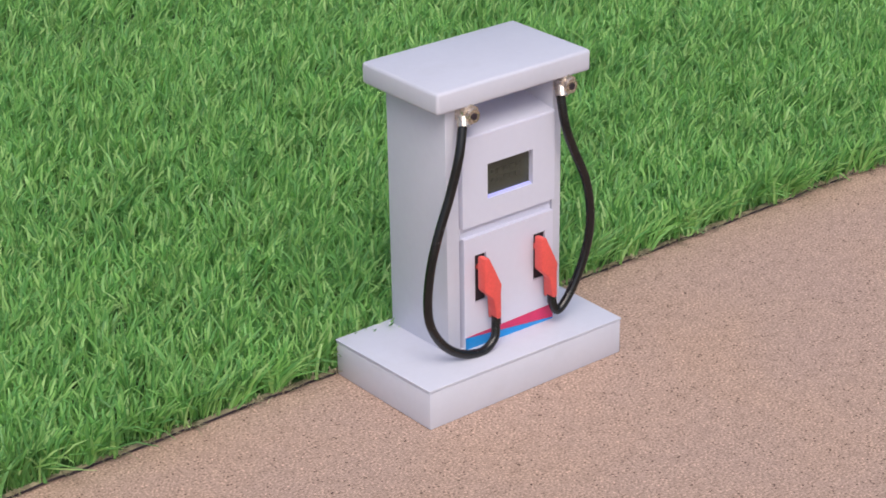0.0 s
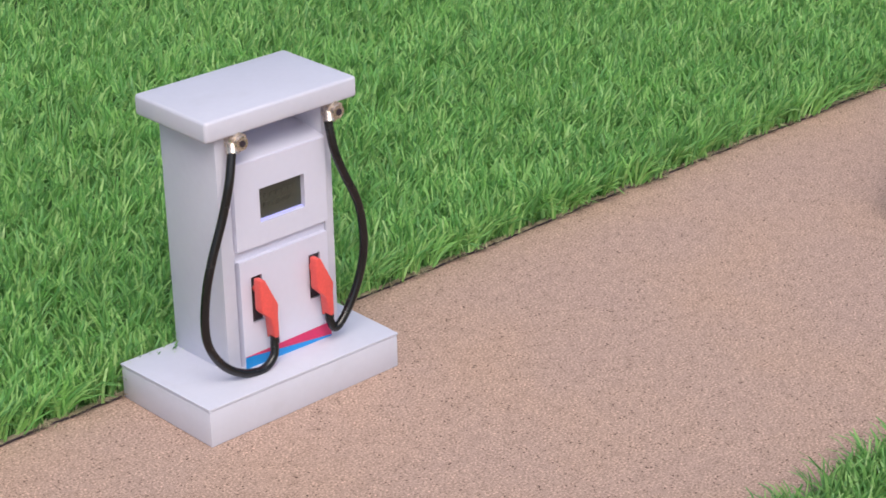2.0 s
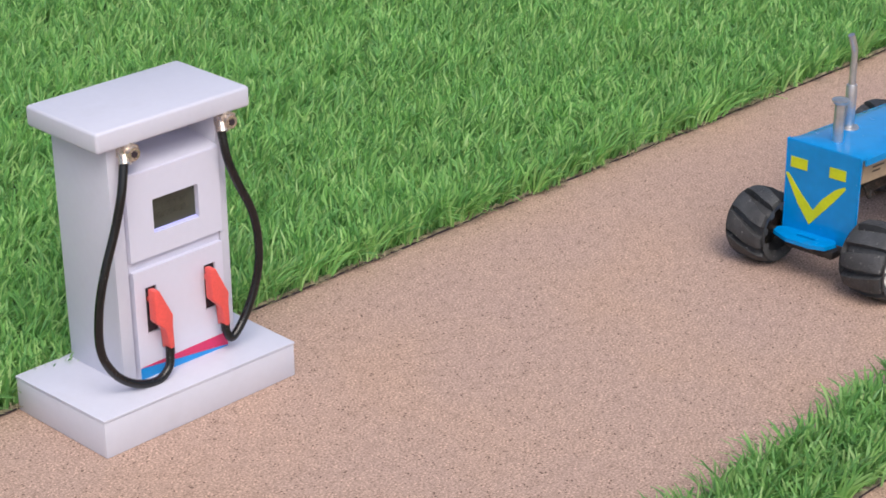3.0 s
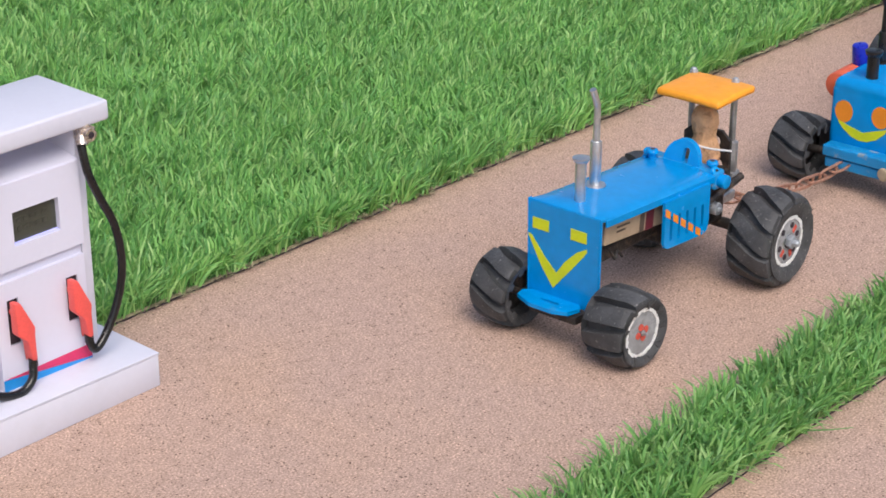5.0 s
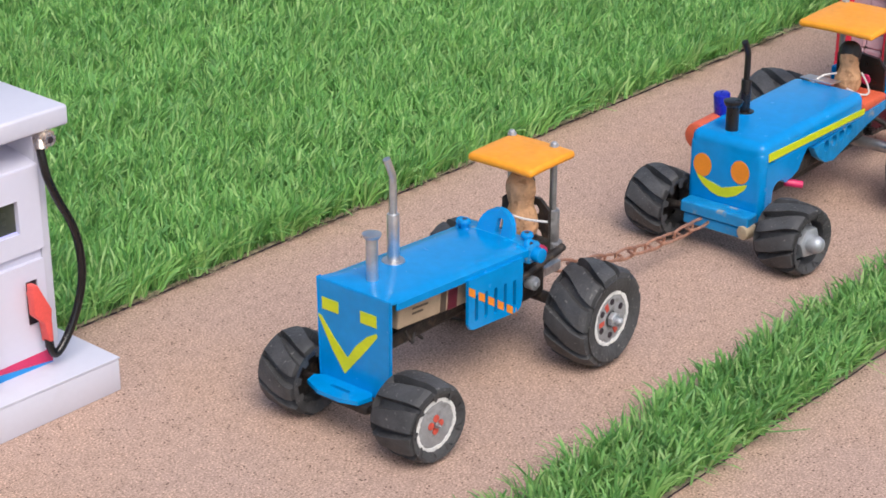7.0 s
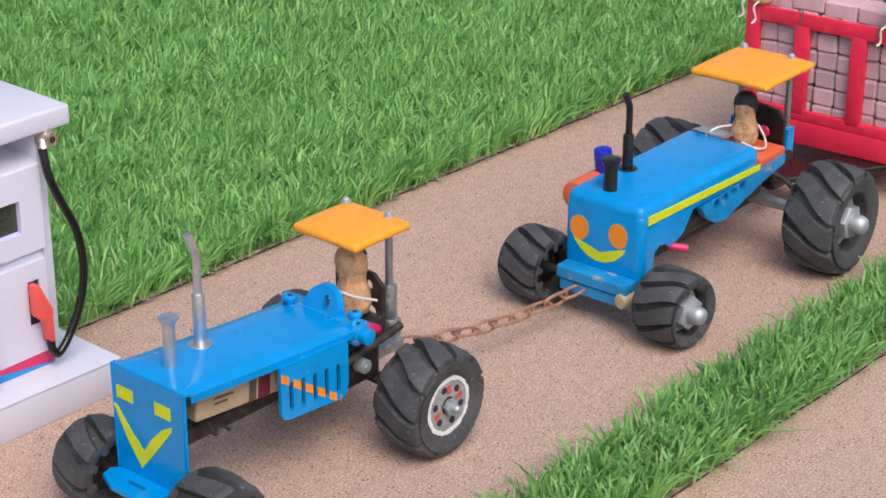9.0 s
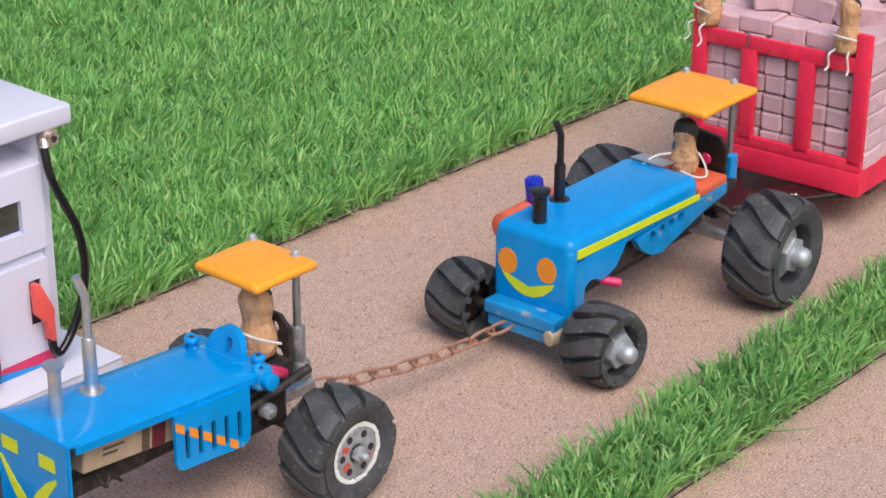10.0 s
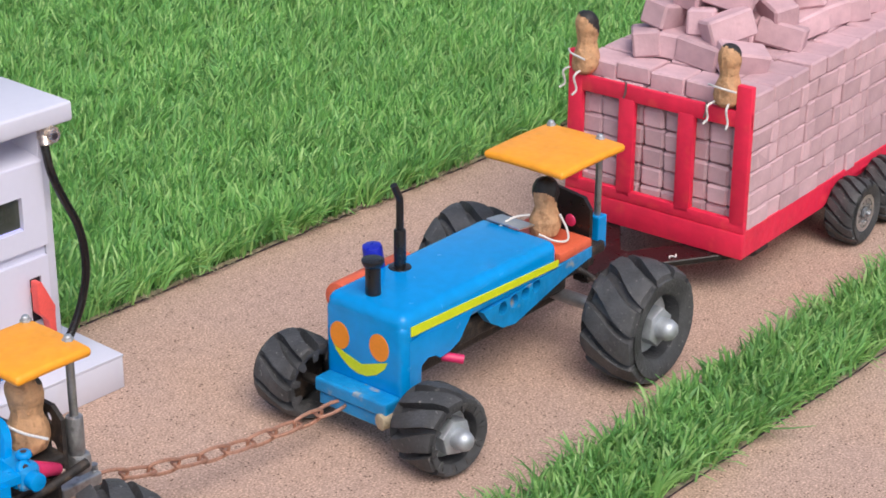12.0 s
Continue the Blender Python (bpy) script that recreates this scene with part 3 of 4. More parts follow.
def painted_wheel(parent, radius, width, rim, hub_holes, lugs, slant):
    """Grey rim disc with a white painted ring and red marks."""
    w = part("wheel", rod((0, width * 0.02, 0), (0, -width * 0.44, 0), rim * 0.99, seg=36, bevel=0.01), RIM_GREY, parent, "model wheel with grey rim disc", smooth=True)
    part("tyre", tyre_mesh(radius, width, rim, lugs, slant, 0.06, 0.68), TYRE, w, "black rubber tyre with slanting lugs, dusty", smooth=True)
    part("rim_ring", ragged(ring_disc(rim * 0.87, rim * 1.0, -width * 0.435, -width * 0.46, 64)), RIM_WHITE, w, "roughly painted white rim ring", smooth=True)
    part("hub_back", rod((0, width * 0.1, 0), (0, width * 0.02, 0), rim * 0.98, seg=28), DARK, w)
    y = -width * 0.44
    if hub_holes:
        for k in range(6):
            a = 2 * math.pi * k / 6 + 0.4
            # solid dark discs, painting the shade of holes onto the rim
            hole = moved(rod((0, y, 0), (0, y - 0.004, 0), rim * 0.12, seg=14), Matrix.Translation((rim * 0.62 * math.cos(a), 0, rim * 0.62 * math.sin(a))))
            part("rim_hole", hole, SHADE_FILL, w)
        for a in (0.95, 2.1, 4.1):
            mark = moved(box(-0.03, 0.03, y - 0.004, y, -0.018, 0.018, 0), Matrix.Rotation(-a, 4, "Y") @ Matrix.Translation((rim * 0.55, 0, 0)))
            part("paint_mark", mark, RIM_RED, w)
        part("hub_bolt", hub_bolt(y, y - 0.10, 0.055, 0.05, 0.028), ZINC, w, "zinc hub bolt", smooth=True)
    else:
        for k in range(4):
            a = math.pi / 2 * k + 0.5
            mark = moved(rod((0, y, 0), (0, y - 0.006, 0), rim * 0.14, seg=16), Matrix.Translation((rim * 0.24 * math.cos(a), 0, rim * 0.24 * math.sin(a))))
            part("paint_mark", mark, RIM_RED, w, smooth=True)
        part("hub_bolt", hub_bolt(y, y - 0.05, 0.024, 0.025, 0.012), STEEL, w, smooth=True)
    return w


def bolted_wheel(parent, radius, width, rim, nut, lugs, slant):
    """Deep hollow wheel held by one large zinc nut and bolt."""
    w = part("wheel", rod((0, width * 0.05, 0), (0, -width * 0.16, 0), rim * 0.99, seg=36, bevel=0.01), DARK, parent, "model wheel with a deep hollow hub", smooth=True)
    part("tyre", tyre_mesh(radius, width, rim, lugs, slant, 0.068, 0.68), TYRE, w, "black rubber tyre with slanting lugs, dusty", smooth=True)
    part("rim_ring", ring_disc(rim * 0.45, rim * 0.90, -width * 0.16, -width * 0.20), RIM_PALE, w, "grey worn rim ring", smooth=True)
    part("hub_bolt", hub_bolt(-width * 0.17, -width * 0.17 - nut * 1.9, nut * 1.1, nut * 0.95, nut * 0.60), ZINC, w, "large zinc hexagon nut and bolt", smooth=True)
    return w


def cog_wheel(parent, radius, width, rim):
    w = part("wheel", rod((0, width * 0.4, 0), (0, -width * 0.38, 0), rim * 0.99, seg=36, bevel=0.01), STEEL, parent, "model trailer wheel with grey metal rim", smooth=True)
    part("tyre", tyre_mesh(radius, width, rim, 15, 0.42, 0.035), TYRE, w, "black rubber tyre with slanting lugs", smooth=True)
    part("rim_ring", ring_disc(rim * 0.80, rim * 1.0, -width * 0.38, -width * 0.46), ALU, w, smooth=True)
    for k in range(12):
        a = 2 * math.pi * k / 12
        part("rim_stud", moved(rod((0, -width * 0.38, 0), (0, -width * 0.46, 0), 0.018, seg=8), Matrix.Translation((rim * 0.66 * math.cos(a), 0, rim * 0.66 * math.sin(a)))), ALU, w)
    part("hub_bolt", hub_bolt(-width * 0.38, -width * 0.38 - 0.07, 0.05, 0.035, 0.022), STEEL, w, smooth=True)
    return w


ROLLERS = []  # wheel, its place on the vehicle, radius, whether it is turned round, steering angle


def put_wheels(first, spots, radius, steer=0.0):
    """Spots are x and y of wheel centres; the far side is turned round so that its rim looks outwards."""
    for k, (x, y) in enumerate(spots):
        far = y > 0
        if k == 0:
            w = first
        else:
            w = copy_thing(first, pose(0, 0, 0))
        ROLLERS.append((w, x * U, y * U, radius * U, far, steer))


def canopy(parent, x0, x1, y0, y1, z, posts, foot, thick=0.055, sag=0.03):
    top = box(x0, x1, y0, y1, z - thick, z, 0.026, 3)
    mx, my = (x0 + x1) / 2, (y0 + y1) / 2
    bmesh.ops.subdivide_edges(top, edges=[e for e in top.edges if e.calc_length() > 0.2], cuts=3, use_grid_fill=True)
    for v in top.verts:
        u, w = (v.co.x - mx) / (x1 - x0) * 2, (v.co.y - my) / (y1 - y0) * 2
        v.co.z -= sag * (u * u + w * w) * 0.5
    part("canopy", top, CANOPY, parent, "orange painted sun canopy with rounded edges", smooth=True)
    for x, y in posts:
        part("canopy_post", rod((x, y, foot), (x, y, z - 0.02), 0.026, seg=16), STEEL, parent, "steel canopy post", smooth=True)
        part("canopy_bolt", join(rod((x, y, z - 0.04), (x, y, z + 0.006), 0.036, seg=6, bevel=0.006), rod((x, y, z + 0.004), (x, y, z + 0.028), 0.028, 0.02, 12, 0.008)), ZINC, parent, "domed zinc bolt", smooth=True)


def stack_pipe(parent, x, y, z, mat, label, tall, r):
    line = [(x, y, z), (x, y, z + tall * 0.5), (x, y, z + tall * 0.78), (x - 0.012, y, z + tall * 0.86), (x - 0.05, y + 0.01, z + tall)]
    ex = part("exhaust_pipe", pipe(line, r * 0.62, 14, 6), mat, parent, label, smooth=True)
    part("sleeve", rod((x, y, z), (x, y, z + tall * 0.47), r, seg=18, bevel=0.006), mat, ex, smooth=True)
    part("flange", rod((x, y, z - 0.005), (x, y, z + 0.018), r * 1.9, seg=24, bevel=0.006), mat, ex, smooth=True)


def face_marks(parent, x, shapes):
    for name, outline, mat, label in shapes:
        part(name, plate(outline, [], 0.004, lambda u, v, d: (x - d, u, v)), mat, parent, label)


def tractor_a():
    """The leading tractor: bent sheet-metal bonnet over a card-wrapped battery."""
    t = thing("tractor", "blue model tractor with angular bonnet, lime paint marks and orange canopy", "tractor", "towed tractors")
    fx, hw = -0.73, 0.32
    bonnet = box(fx, 0.80, -hw, hw, 1.015, 1.045, 0.008)
    bmesh.ops.subdivide_edges(bonnet, edges=[e for e in bonnet.edges if e.calc_length() > 0.5], cuts=6, use_grid_fill=True)
    for v in bonnet.verts:
        s = max(v.co.x - fx, 0)
        v.co.z -= 0.068 * s + 0.05 * (abs(v.co.y) / hw) ** 4 * min(s, 0.15) / 0.15 * 0.5
    part("bonnet", bonnet, BLUE, t, "glossy blue sheet-metal bonnet top", smooth=True)
    front = plate([(-hw, 1.04), (-hw + 0.005, 0.34), (-hw + 0.06, 0.29), (hw - 0.01, 0.29), (hw, 1.04)], [], 0.03, lambda u, v, d: (fx - 0.004 + d, u, v))
    bmesh.ops.bevel(front, geom=[e for e in front.edges if e.calc_face_angle(0) > 0.4], offset=0.006, segments=2, affect="EDGES")
    part("front_plate", front, BLUE, t, "glossy blue front plate", smooth=True)
    for y in (-hw, hw):
        flange = box(fx + 0.06, 0.78, y - 0.008, y + 0.008, 0.965, 1.02, 0.004)
        for v in flange.verts:
            v.co.z -= 0.068 * (v.co.x - fx)
        part("bonnet_flange", flange, BLUE, t)
    tongue = plate([(hw - 0.09, 0.0), (hw - 0.03, 0.06), (hw - 0.05, 0.15), (0.12, 0.22), (-0.08, 0.22), (-0.2, 0.17), (-0.23, 0.05), (-0.19, 0.0)],
                   [round_rect(-0.075, 0.095, 0.085, 0.118, 0.015)], 0.03, lambda u, v, d: (fx - v * 0.92, u + 0.035, 0.303 + d))
    part("bumper_tongue", tongue, BLUE, t, "blue rounded bumper plate with a slot")
    face_marks(t, fx - 0.005, (
        ("paint_mark", [(0.275, 0.91), (0.13, 0.91), (0.13, 0.825), (0.275, 0.825)], YELLOW, "lime yellow painted rectangle"),
        ("paint_mark", [(-0.065, 0.91), (-0.205, 0.91), (-0.205, 0.825), (-0.065, 0.825)], YELLOW, "lime yellow painted rectangle"),
        ("paint_mark", [(0.318, 0.775), (0.285, 0.768), (0.165, 0.630), (0.055, 0.525), (-0.02, 0.635), (-0.12, 0.735), (-0.205, 0.785), (-0.212, 0.760), (-0.12, 0.64), (0.08, 0.40), (0.19, 0.545)][::-1], YELLOW, "lime yellow painted chevron")))
    stack_pipe(t, -0.165, 0.145, 1.0, ALU, "grey metal bent exhaust pipe", 0.76, 0.042)
    air = part("air_intake", rod((-0.52, 0.02, 1.02), (-0.52, 0.02, 1.34), 0.04, seg=18), ALU, t, "grey metal air intake tube", smooth=True)
    part("cap", rod((-0.52, 0.02, 1.335), (-0.52, 0.02, 1.365), 0.056, 0.068, 20, 0.006), ALU, air, smooth=True)
    # under the bonnet
    tilt = Matrix.Translation((-0.13, 0, 0.83)) @ Matrix.Rotation(radians(5), 4, "Y") @ Matrix.Translation((0.13, 0, -0.83))
    pack = part("battery_box", moved(box(-0.56, 0.30, -0.24, 0.24, 0.72, 0.93, 0.012), tilt), TAN_BOX, t, "tan card-wrapped battery box")
    part("label_band", moved(box(-0.055, 0.06, -0.243, 0.243, 0.717, 0.933, 0.012), tilt), MAROON, pack)
    part("label_band", moved(box(-0.135, -0.058, -0.242, 0.242, 0.718, 0.932, 0.012), tilt), PRINT, pack)
    for z, x0, x1 in ((0.835, -0.42, -0.26), (0.80, -0.42, -0.31)):
        part("print_bar", moved(box(x0, x1, -0.2432, -0.24, z - 0.007, z + 0.007, 0), tilt), PRINT, pack)
    chassis = join(box(-0.66, 0.4, -0.07, 0.07, 0.50, 0.62, 0.02), box(0.35, 1.1, -0.2, 0.2, 0.42, 0.72, 0.03))
    part("chassis", chassis, DARK, t, "dark oily metal chassis")
    part("front_axle", join(rod((-0.74, -0.5, 0.275), (-0.74, 0.5, 0.275), 0.03), join(box(-0.86, -0.66, -0.22, 0.22, 0.22, 0.297, 0.03), box(-0.70, -0.62, -0.08, 0.08, 0.32, 0.56, 0.02))), DARK, t, smooth=True)
    part("rear_axle", rod((1.11, -0.5, 0.378), (1.11, 0.5, 0.378), 0.045), DARK, t, smooth=True)
    part("wire_knot", pipe(((-0.45, -0.2, 0.70), (-0.40, -0.22, 0.6), (-0.35, -0.2, 0.64), (-0.25, -0.18, 0.56)), 0.012, 8, 5), DARK, t)
    # slotted side plates
    holes = [round_rect(0.15 + 0.105 * k, 0.185 + 0.105 * k, 0.60 - 0.01 * k, 0.80 - 0.01 * k, 0.015, 3) for k in range(5)]
    for y, d in ((-hw - 0.006, -0.025), (hw + 0.006, 0.025)):
        sp = part("side_grille", plate([(0.08, 0.93), (0.08, 0.60), (0.10, 0.56), (0.14, 0.545), (0.62, 0.505), (0.665, 0.53), (0.68, 0.60), (0.68, 0.90)], holes, d, lambda u, v, dd, y=y: (u - 0.045, y + dd, v)), BLUE, t, "blue slotted side plate with an orange stripe")
        for k in range(6):
            u0, u1 = (0.082 if k == 0 else 0.187 + 0.105 * (k - 1)), 0.148 + 0.105 * k
            u1 = min(u1, 0.61)
            z = lambda u: 0.885 - 0.66 * (u - 0.082)
            part("stripe", plate([(u0, z(u0)), (u0, z(u0) - 0.06), (u1, z(u1) - 0.06), (u1, z(u1))], [], 0.003 * (1 if d > 0 else -1), lambda u, v, dd, y=y, d=d: (u - 0.045, y + d + dd, v)), ORANGE, sp)
    # dashboard arch with its clutter of bolts
    arch = [(-0.30, 0.93), (-0.28, 1.0), (-0.17, 1.03)] + [(0.155 * math.cos(radians(a)), 1.06 + 0.155 * math.sin(radians(a))) for a in range(170, -1, -17)] + [(0.17, 1.03), (0.28, 1.0), (0.30, 0.93)]
    dash = part("dashboard", plate(arch, [round_rect(-0.06, -0.005, 1.03, 1.16, 0.025)], 0.05, lambda u, v, d: (0.71 + d + 0.35 * (v - 0.95), u + 0.0, v - 0.10)), BLUE, t, "blue arched dashboard plate with a slot")
    for x, y, z, lean in ((0.69, 0.22, 0.985, 0), (0.74, 0.29, 0.95, 30), (0.82, -0.24, 0.965, 0), (0.77, -0.29, 0.93, 60)):
        bolt = join(rod((0, 0, -0.06), (0, 0, 0), 0.03, seg=10), rod((0, 0, 0), (0, 0, 0.032), 0.05, 0.042, 14, 0.008))
        # dark cap on the bolt head, colouring in the shade of its hole
        hole = rod((0, 0, 0.030), (0, 0, 0.0335), 0.02, seg=6)
        for f in hole.faces:
            f.material_index = 1
        part("bolt", moved(join(bolt, hole), Matrix.Translation((x, y, z)) @ Matrix.Rotation(radians(lean), 4, "X")), [BLUE, SHADE_FILL], dash, smooth=True)
    for k in range(18):  # runs and beads of thick paint
        a = (k + 0.9 * noise.noise((k * 2.3, 8, 1))) / 17
        lump = bmesh.new()
        size = 0.014 + 0.035 * abs(noise.noise((k * 1.7, 2, 0)))
        bmesh.ops.create_icosphere(lump, subdivisions=2, radius=size)
        moved(lump, Matrix.Translation((0.685 + 0.06 * noise.noise((k * 0.9, 5, 0)), -0.28 + 0.56 * a, 0.928 + 0.022 * noise.noise((k * 1.1, 0, 3)))) @ Matrix.Diagonal((1.7 if k % 3 else 1.0, 1.0, 0.62, 1)))
        part("weld_bead", lump, BLUE, dash, smooth=True)
    part("rear_block", box(0.72, 0.86, -0.34, 0.34, 0.80, 0.95, 0.03), BLUE_WORN, t)
    part("rear_tube", rod((0.79, -0.40, 0.87), (0.79, -0.33, 0.87), 0.055, seg=20, bevel=0.008), BLUE, t, smooth=True)
    part("red_peg", rod((0.84, -0.26, 0.875), (1.08, -0.19, 0.755), 0.056, 0.036, 14, 0.006), CRIMSON, t, "red plastic peg", smooth=True)
    canopy(t, 0.785, 1.315, -0.285, 0.28, 1.488, ((1.27, -0.125), (1.27, 0.255)), 0.70, 0.062, 0.012)
    part("post_clamp", join(rod((1.27, -0.125, 0.74), (1.27, -0.125, 1.0), 0.052, seg=12, bevel=0.012), box(1.21, 1.34, -0.185, -0.055, 0.62, 0.76, 0.03)), SOLDER, t, "lumpy soldered post clamp", smooth=True)
    part("post_clamp", rod((1.27, 0.255, 0.68), (1.27, 0.255, 0.95), 0.045, seg=12, bevel=0.012), SOLDER, t, smooth=True)
    part("seat_plate", plate([(-0.20, 0.74), (0.22, 0.74), (0.22, 1.05), (0.14, 1.12), (-0.12, 1.12), (-0.20, 1.05)], [oval(-0.08, 1.03, 0.035, 0.04, 14), oval(-0.1, 0.84, 0.045, 0.05, 14)], 0.03, lambda u, v, d: (1.12 + d, u, v)), DARK, t, "dark metal seat back with round holes")
    part("seat", box(0.90, 1.14, -0.2, 0.2, 0.76, 0.84, 0.02), DARK, t)
    part("side_rod", rod((0.45, -0.24, 0.62), (1.25, -0.24, 0.74), 0.03, seg=12), DARK, t, smooth=True)
    part("side_bolt", join(rod((0.86, -0.22, 0.60), (0.86, -0.30, 0.60), 0.05, seg=16, bevel=0.008), rod((0.86, -0.3, 0.60), (0.86, -0.32, 0.60), 0.02, seg=10)), ZINC, t, smooth=True)
    part("hitch", join(box(1.2, 1.5, -0.05, 0.05, 0.42, 0.5, 0.012), rod((1.48, 0, 0.40), (1.48, 0, 0.54), 0.025)), STEEL, t, "steel tow hitch")
    put_wheels(painted_wheel(t, 0.285, 0.36, 0.185, False, 9, -0.10), ((-0.715, -0.54),), 0.285, -4.0)
    put_wheels(painted_wheel(t, 0.285, 0.33, 0.175, False, 9, 0.35), ((-0.73, 0.485),), 0.285, -4.0)
    rear = painted_wheel(t, 0.378, 0.37, 0.205, True, 11, 0.38)
    put_wheels(rear, ((1.125, -0.605), (1.10, 0.56)), 0.378)
    return t


def tractor_b():
    """The towed tractor: rounded bonnet with a lime stripe and orange discs."""
    t = thing("tractor", "blue model tractor with rounded bonnet, lime side stripe and orange canopy", "tractor", "towed tractors")
    fx, hw = -0.77, 0.345
    top = box(fx, 0.90, -hw, hw, 0.70, 0.967, 0.08, 5)
    part("bonnet", top, BLUE, t, "glossy blue rounded bonnet", smooth=True)
    nose = box(fx - 0.001, fx + 0.22, -hw, hw, 0.235, 0.90, 0.055, 4)
    part("front_plate", nose, BLUE, t, "glossy blue front plate", smooth=True)
    for y, d in ((-hw, 0.04), (hw, -0.04)):
        skirt = [(fx + 0.06, 0.78), (fx + 0.06, 0.30), (fx + 0.09, 0.25), (fx + 0.115, 0.28), (-0.62, 0.50), (-0.58, 0.57), (-0.52, 0.60), (-0.44, 0.585), (-0.40, 0.55), (-0.30, 0.56), (-0.20, 0.60), (-0.12, 0.70), (-0.05, 0.78)]
        part("side_skirt", plate(skirt, [], d, lambda u, v, dd, y=y: (u, y * 1.008 + dd, v)), BLUE, t, "blue cut-out side skirt")
        stripe = [(fx + 0.075, 0.882), (0.885, 0.820), (0.885, 0.772), (fx + 0.075, 0.815)]
        part("stripe", plate(stripe, [], 0.009 * (-1 if d > 0 else 1), lambda u, v, dd, y=y: (u, y + dd, v)), YELLOW, t, "lime yellow side stripe")
        rail = [(0.06, 0.705), (0.14, 0.60), (0.28, 0.515), (0.42, 0.495), (0.56, 0.535), (0.98, 0.645), (1.3, 0.70), (1.3, 0.78), (0.9, 0.755)]
        part("frame_rail", plate(rail, [oval(0.275 + 0.125 * k, 0.662 + 0.012 * k, 0.045, 0.052, 16) for k in range(4)], d * 1.5, lambda u, v, dd, y=y: (u, y * 0.985 + dd, v)), BLUE_WORN, t, "blue frame rail with a row of round holes")
    part("bumper", join(box(fx - 0.15, fx, -hw + 0.02, hw - 0.04, 0.30, 0.40, 0.015), box(fx - 0.13, fx, -hw + 0.05, hw - 0.06, 0.20, 0.29, 0.015)), BLUE_WORN, t, "chipped blue block bumper")
    part("wood_plug", rod((fx - 0.17, -hw + 0.06, 0.27), (fx - 0.02, -hw + 0.02, 0.27), 0.06, 0.055, 9, 0.012), BARE_WOOD, t, "bare wooden plug", smooth=True)
    face_marks(t, fx - 0.002, (
        ("disc_mark", oval(0.205, 0.682, 0.084, 0.098), ORANGE, "orange painted disc"),
        ("disc_mark", oval(-0.142, 0.70, 0.084, 0.098), ORANGE, "orange painted disc"),
        ("paint_mark", [(0.258, 0.605), (0.165, 0.568), (0.014, 0.530), (-0.215, 0.612), (-0.19, 0.560), (-0.12, 0.496), (-0.035, 0.458), (0.045, 0.452), (0.12, 0.474), (0.19, 0.520), (0.235, 0.565)], YELLOW, "lime yellow painted curve")))
    stack_pipe(t, -0.17, 0.20, 0.955, BLACK, "black bent exhaust pipe, chipped", 0.62, 0.042)
    air = part("air_intake", rod((-0.60, 0.06, 0.95), (-0.60, 0.06, 1.18), 0.052, seg=20), BLACK, t, "black air intake tube", smooth=True)
    part("cap", rod((-0.60, 0.06, 1.165), (-0.60, 0.06, 1.215), 0.064, 0.082, 22, 0.012), BLACK, air, smooth=True)
    part("side_tank", moved(rod((-0.60, 0, 0), (0.12, 0, 0), 0.115, seg=28, bevel=0.02), Matrix.Translation((0, 0.385, 0.825))), SEAT_RED, t, "red cylindrical side tank", smooth=True)
    part("tank_cap", rod((-0.24, 0.36, 0.91), (-0.27, 0.365, 1.115), 0.072, 0.07, 9, 0.01), BLUE_CAP, t, "deep blue plastic tank cap", smooth=True)
    part("chassis", join(box(-0.7, 1.2, -0.14, 0.14, 0.34, 0.50, 0.02), box(-0.1, 1.15, -0.24, 0.24, 0.46, 0.64, 0.03)), DARK, t, "dark oily metal chassis")
    part("front_axle", join(rod((-0.8, -0.5, 0.29), (-0.8, 0.5, 0.29), 0.035), box(-0.78, -0.62, -0.25, 0.25, 0.25, 0.36, 0.02)), DARK, t, smooth=True)
    part("rear_axle", rod((1.12, -0.8, 0.428), (1.12, 0.6, 0.428), 0.05), STEEL, t, smooth=True)
    part("lift_arm", pipe(((1.15, -0.3, 0.66), (1.22, -0.42, 0.58), (1.18, -0.56, 0.5)), 0.022, 10, 5), DARK, t, smooth=True)
    part("red_peg", rod((-0.33, -0.30, 0.52), (-0.24, -0.42, 0.50), 0.032, seg=12, bevel=0.006), CRIMSON, t, "red plastic peg", smooth=True)
    part("seat", box(0.93, 1.32, -0.33, 0.26, 0.76, 0.84, 0.02), SEAT_RED, t, "orange-red padded seat board", smooth=True)
    part("seat_plate", plate([(-0.24, 0.70), (0.22, 0.70), (0.22, 1.08), (0.14, 1.14), (-0.18, 1.10), (-0.24, 1.02)], [], 0.035, lambda u, v, d: (1.36 + d, u - 0.03, v)), BLACK, t, "black seat back plate")
    part("tail_lamp", rod((1.362, -0.10, 0.90), (1.35, -0.10, 0.90), 0.05, 0.042, 18, 0.004), CRIMSON, t, "small dark red round lamp", smooth=True)
    part("steering_plate", moved(box(-0.09, 0.09, -0.15, 0.15, 0, 0.014, 0.004), Matrix.Translation((0.91, 0.10, 0.968)) @ Matrix.Rotation(radians(8), 4, "Y")), ALU, t, "thin silver steering plate")
    canopy(t, 0.90, 1.665, -0.35, 0.35, 1.475, ((1.615, -0.155), (1.615, 0.285)), 0.80, 0.06, 0.014)
    part("post_socket", box(1.555, 1.665, -0.21, -0.10, 0.62, 0.88, 0.01), BLUE, t)
    part("post_socket", box(1.555, 1.665, 0.23, 0.34, 0.62, 0.88, 0.01), BLUE, t)
    part("tail_frame", join(box(1.2, 1.6, -0.25, 0.36, 0.62, 0.70, 0.015), box(1.25, 1.75, -0.05, 0.05, 0.40, 0.46, 0.012)), DARK, t)
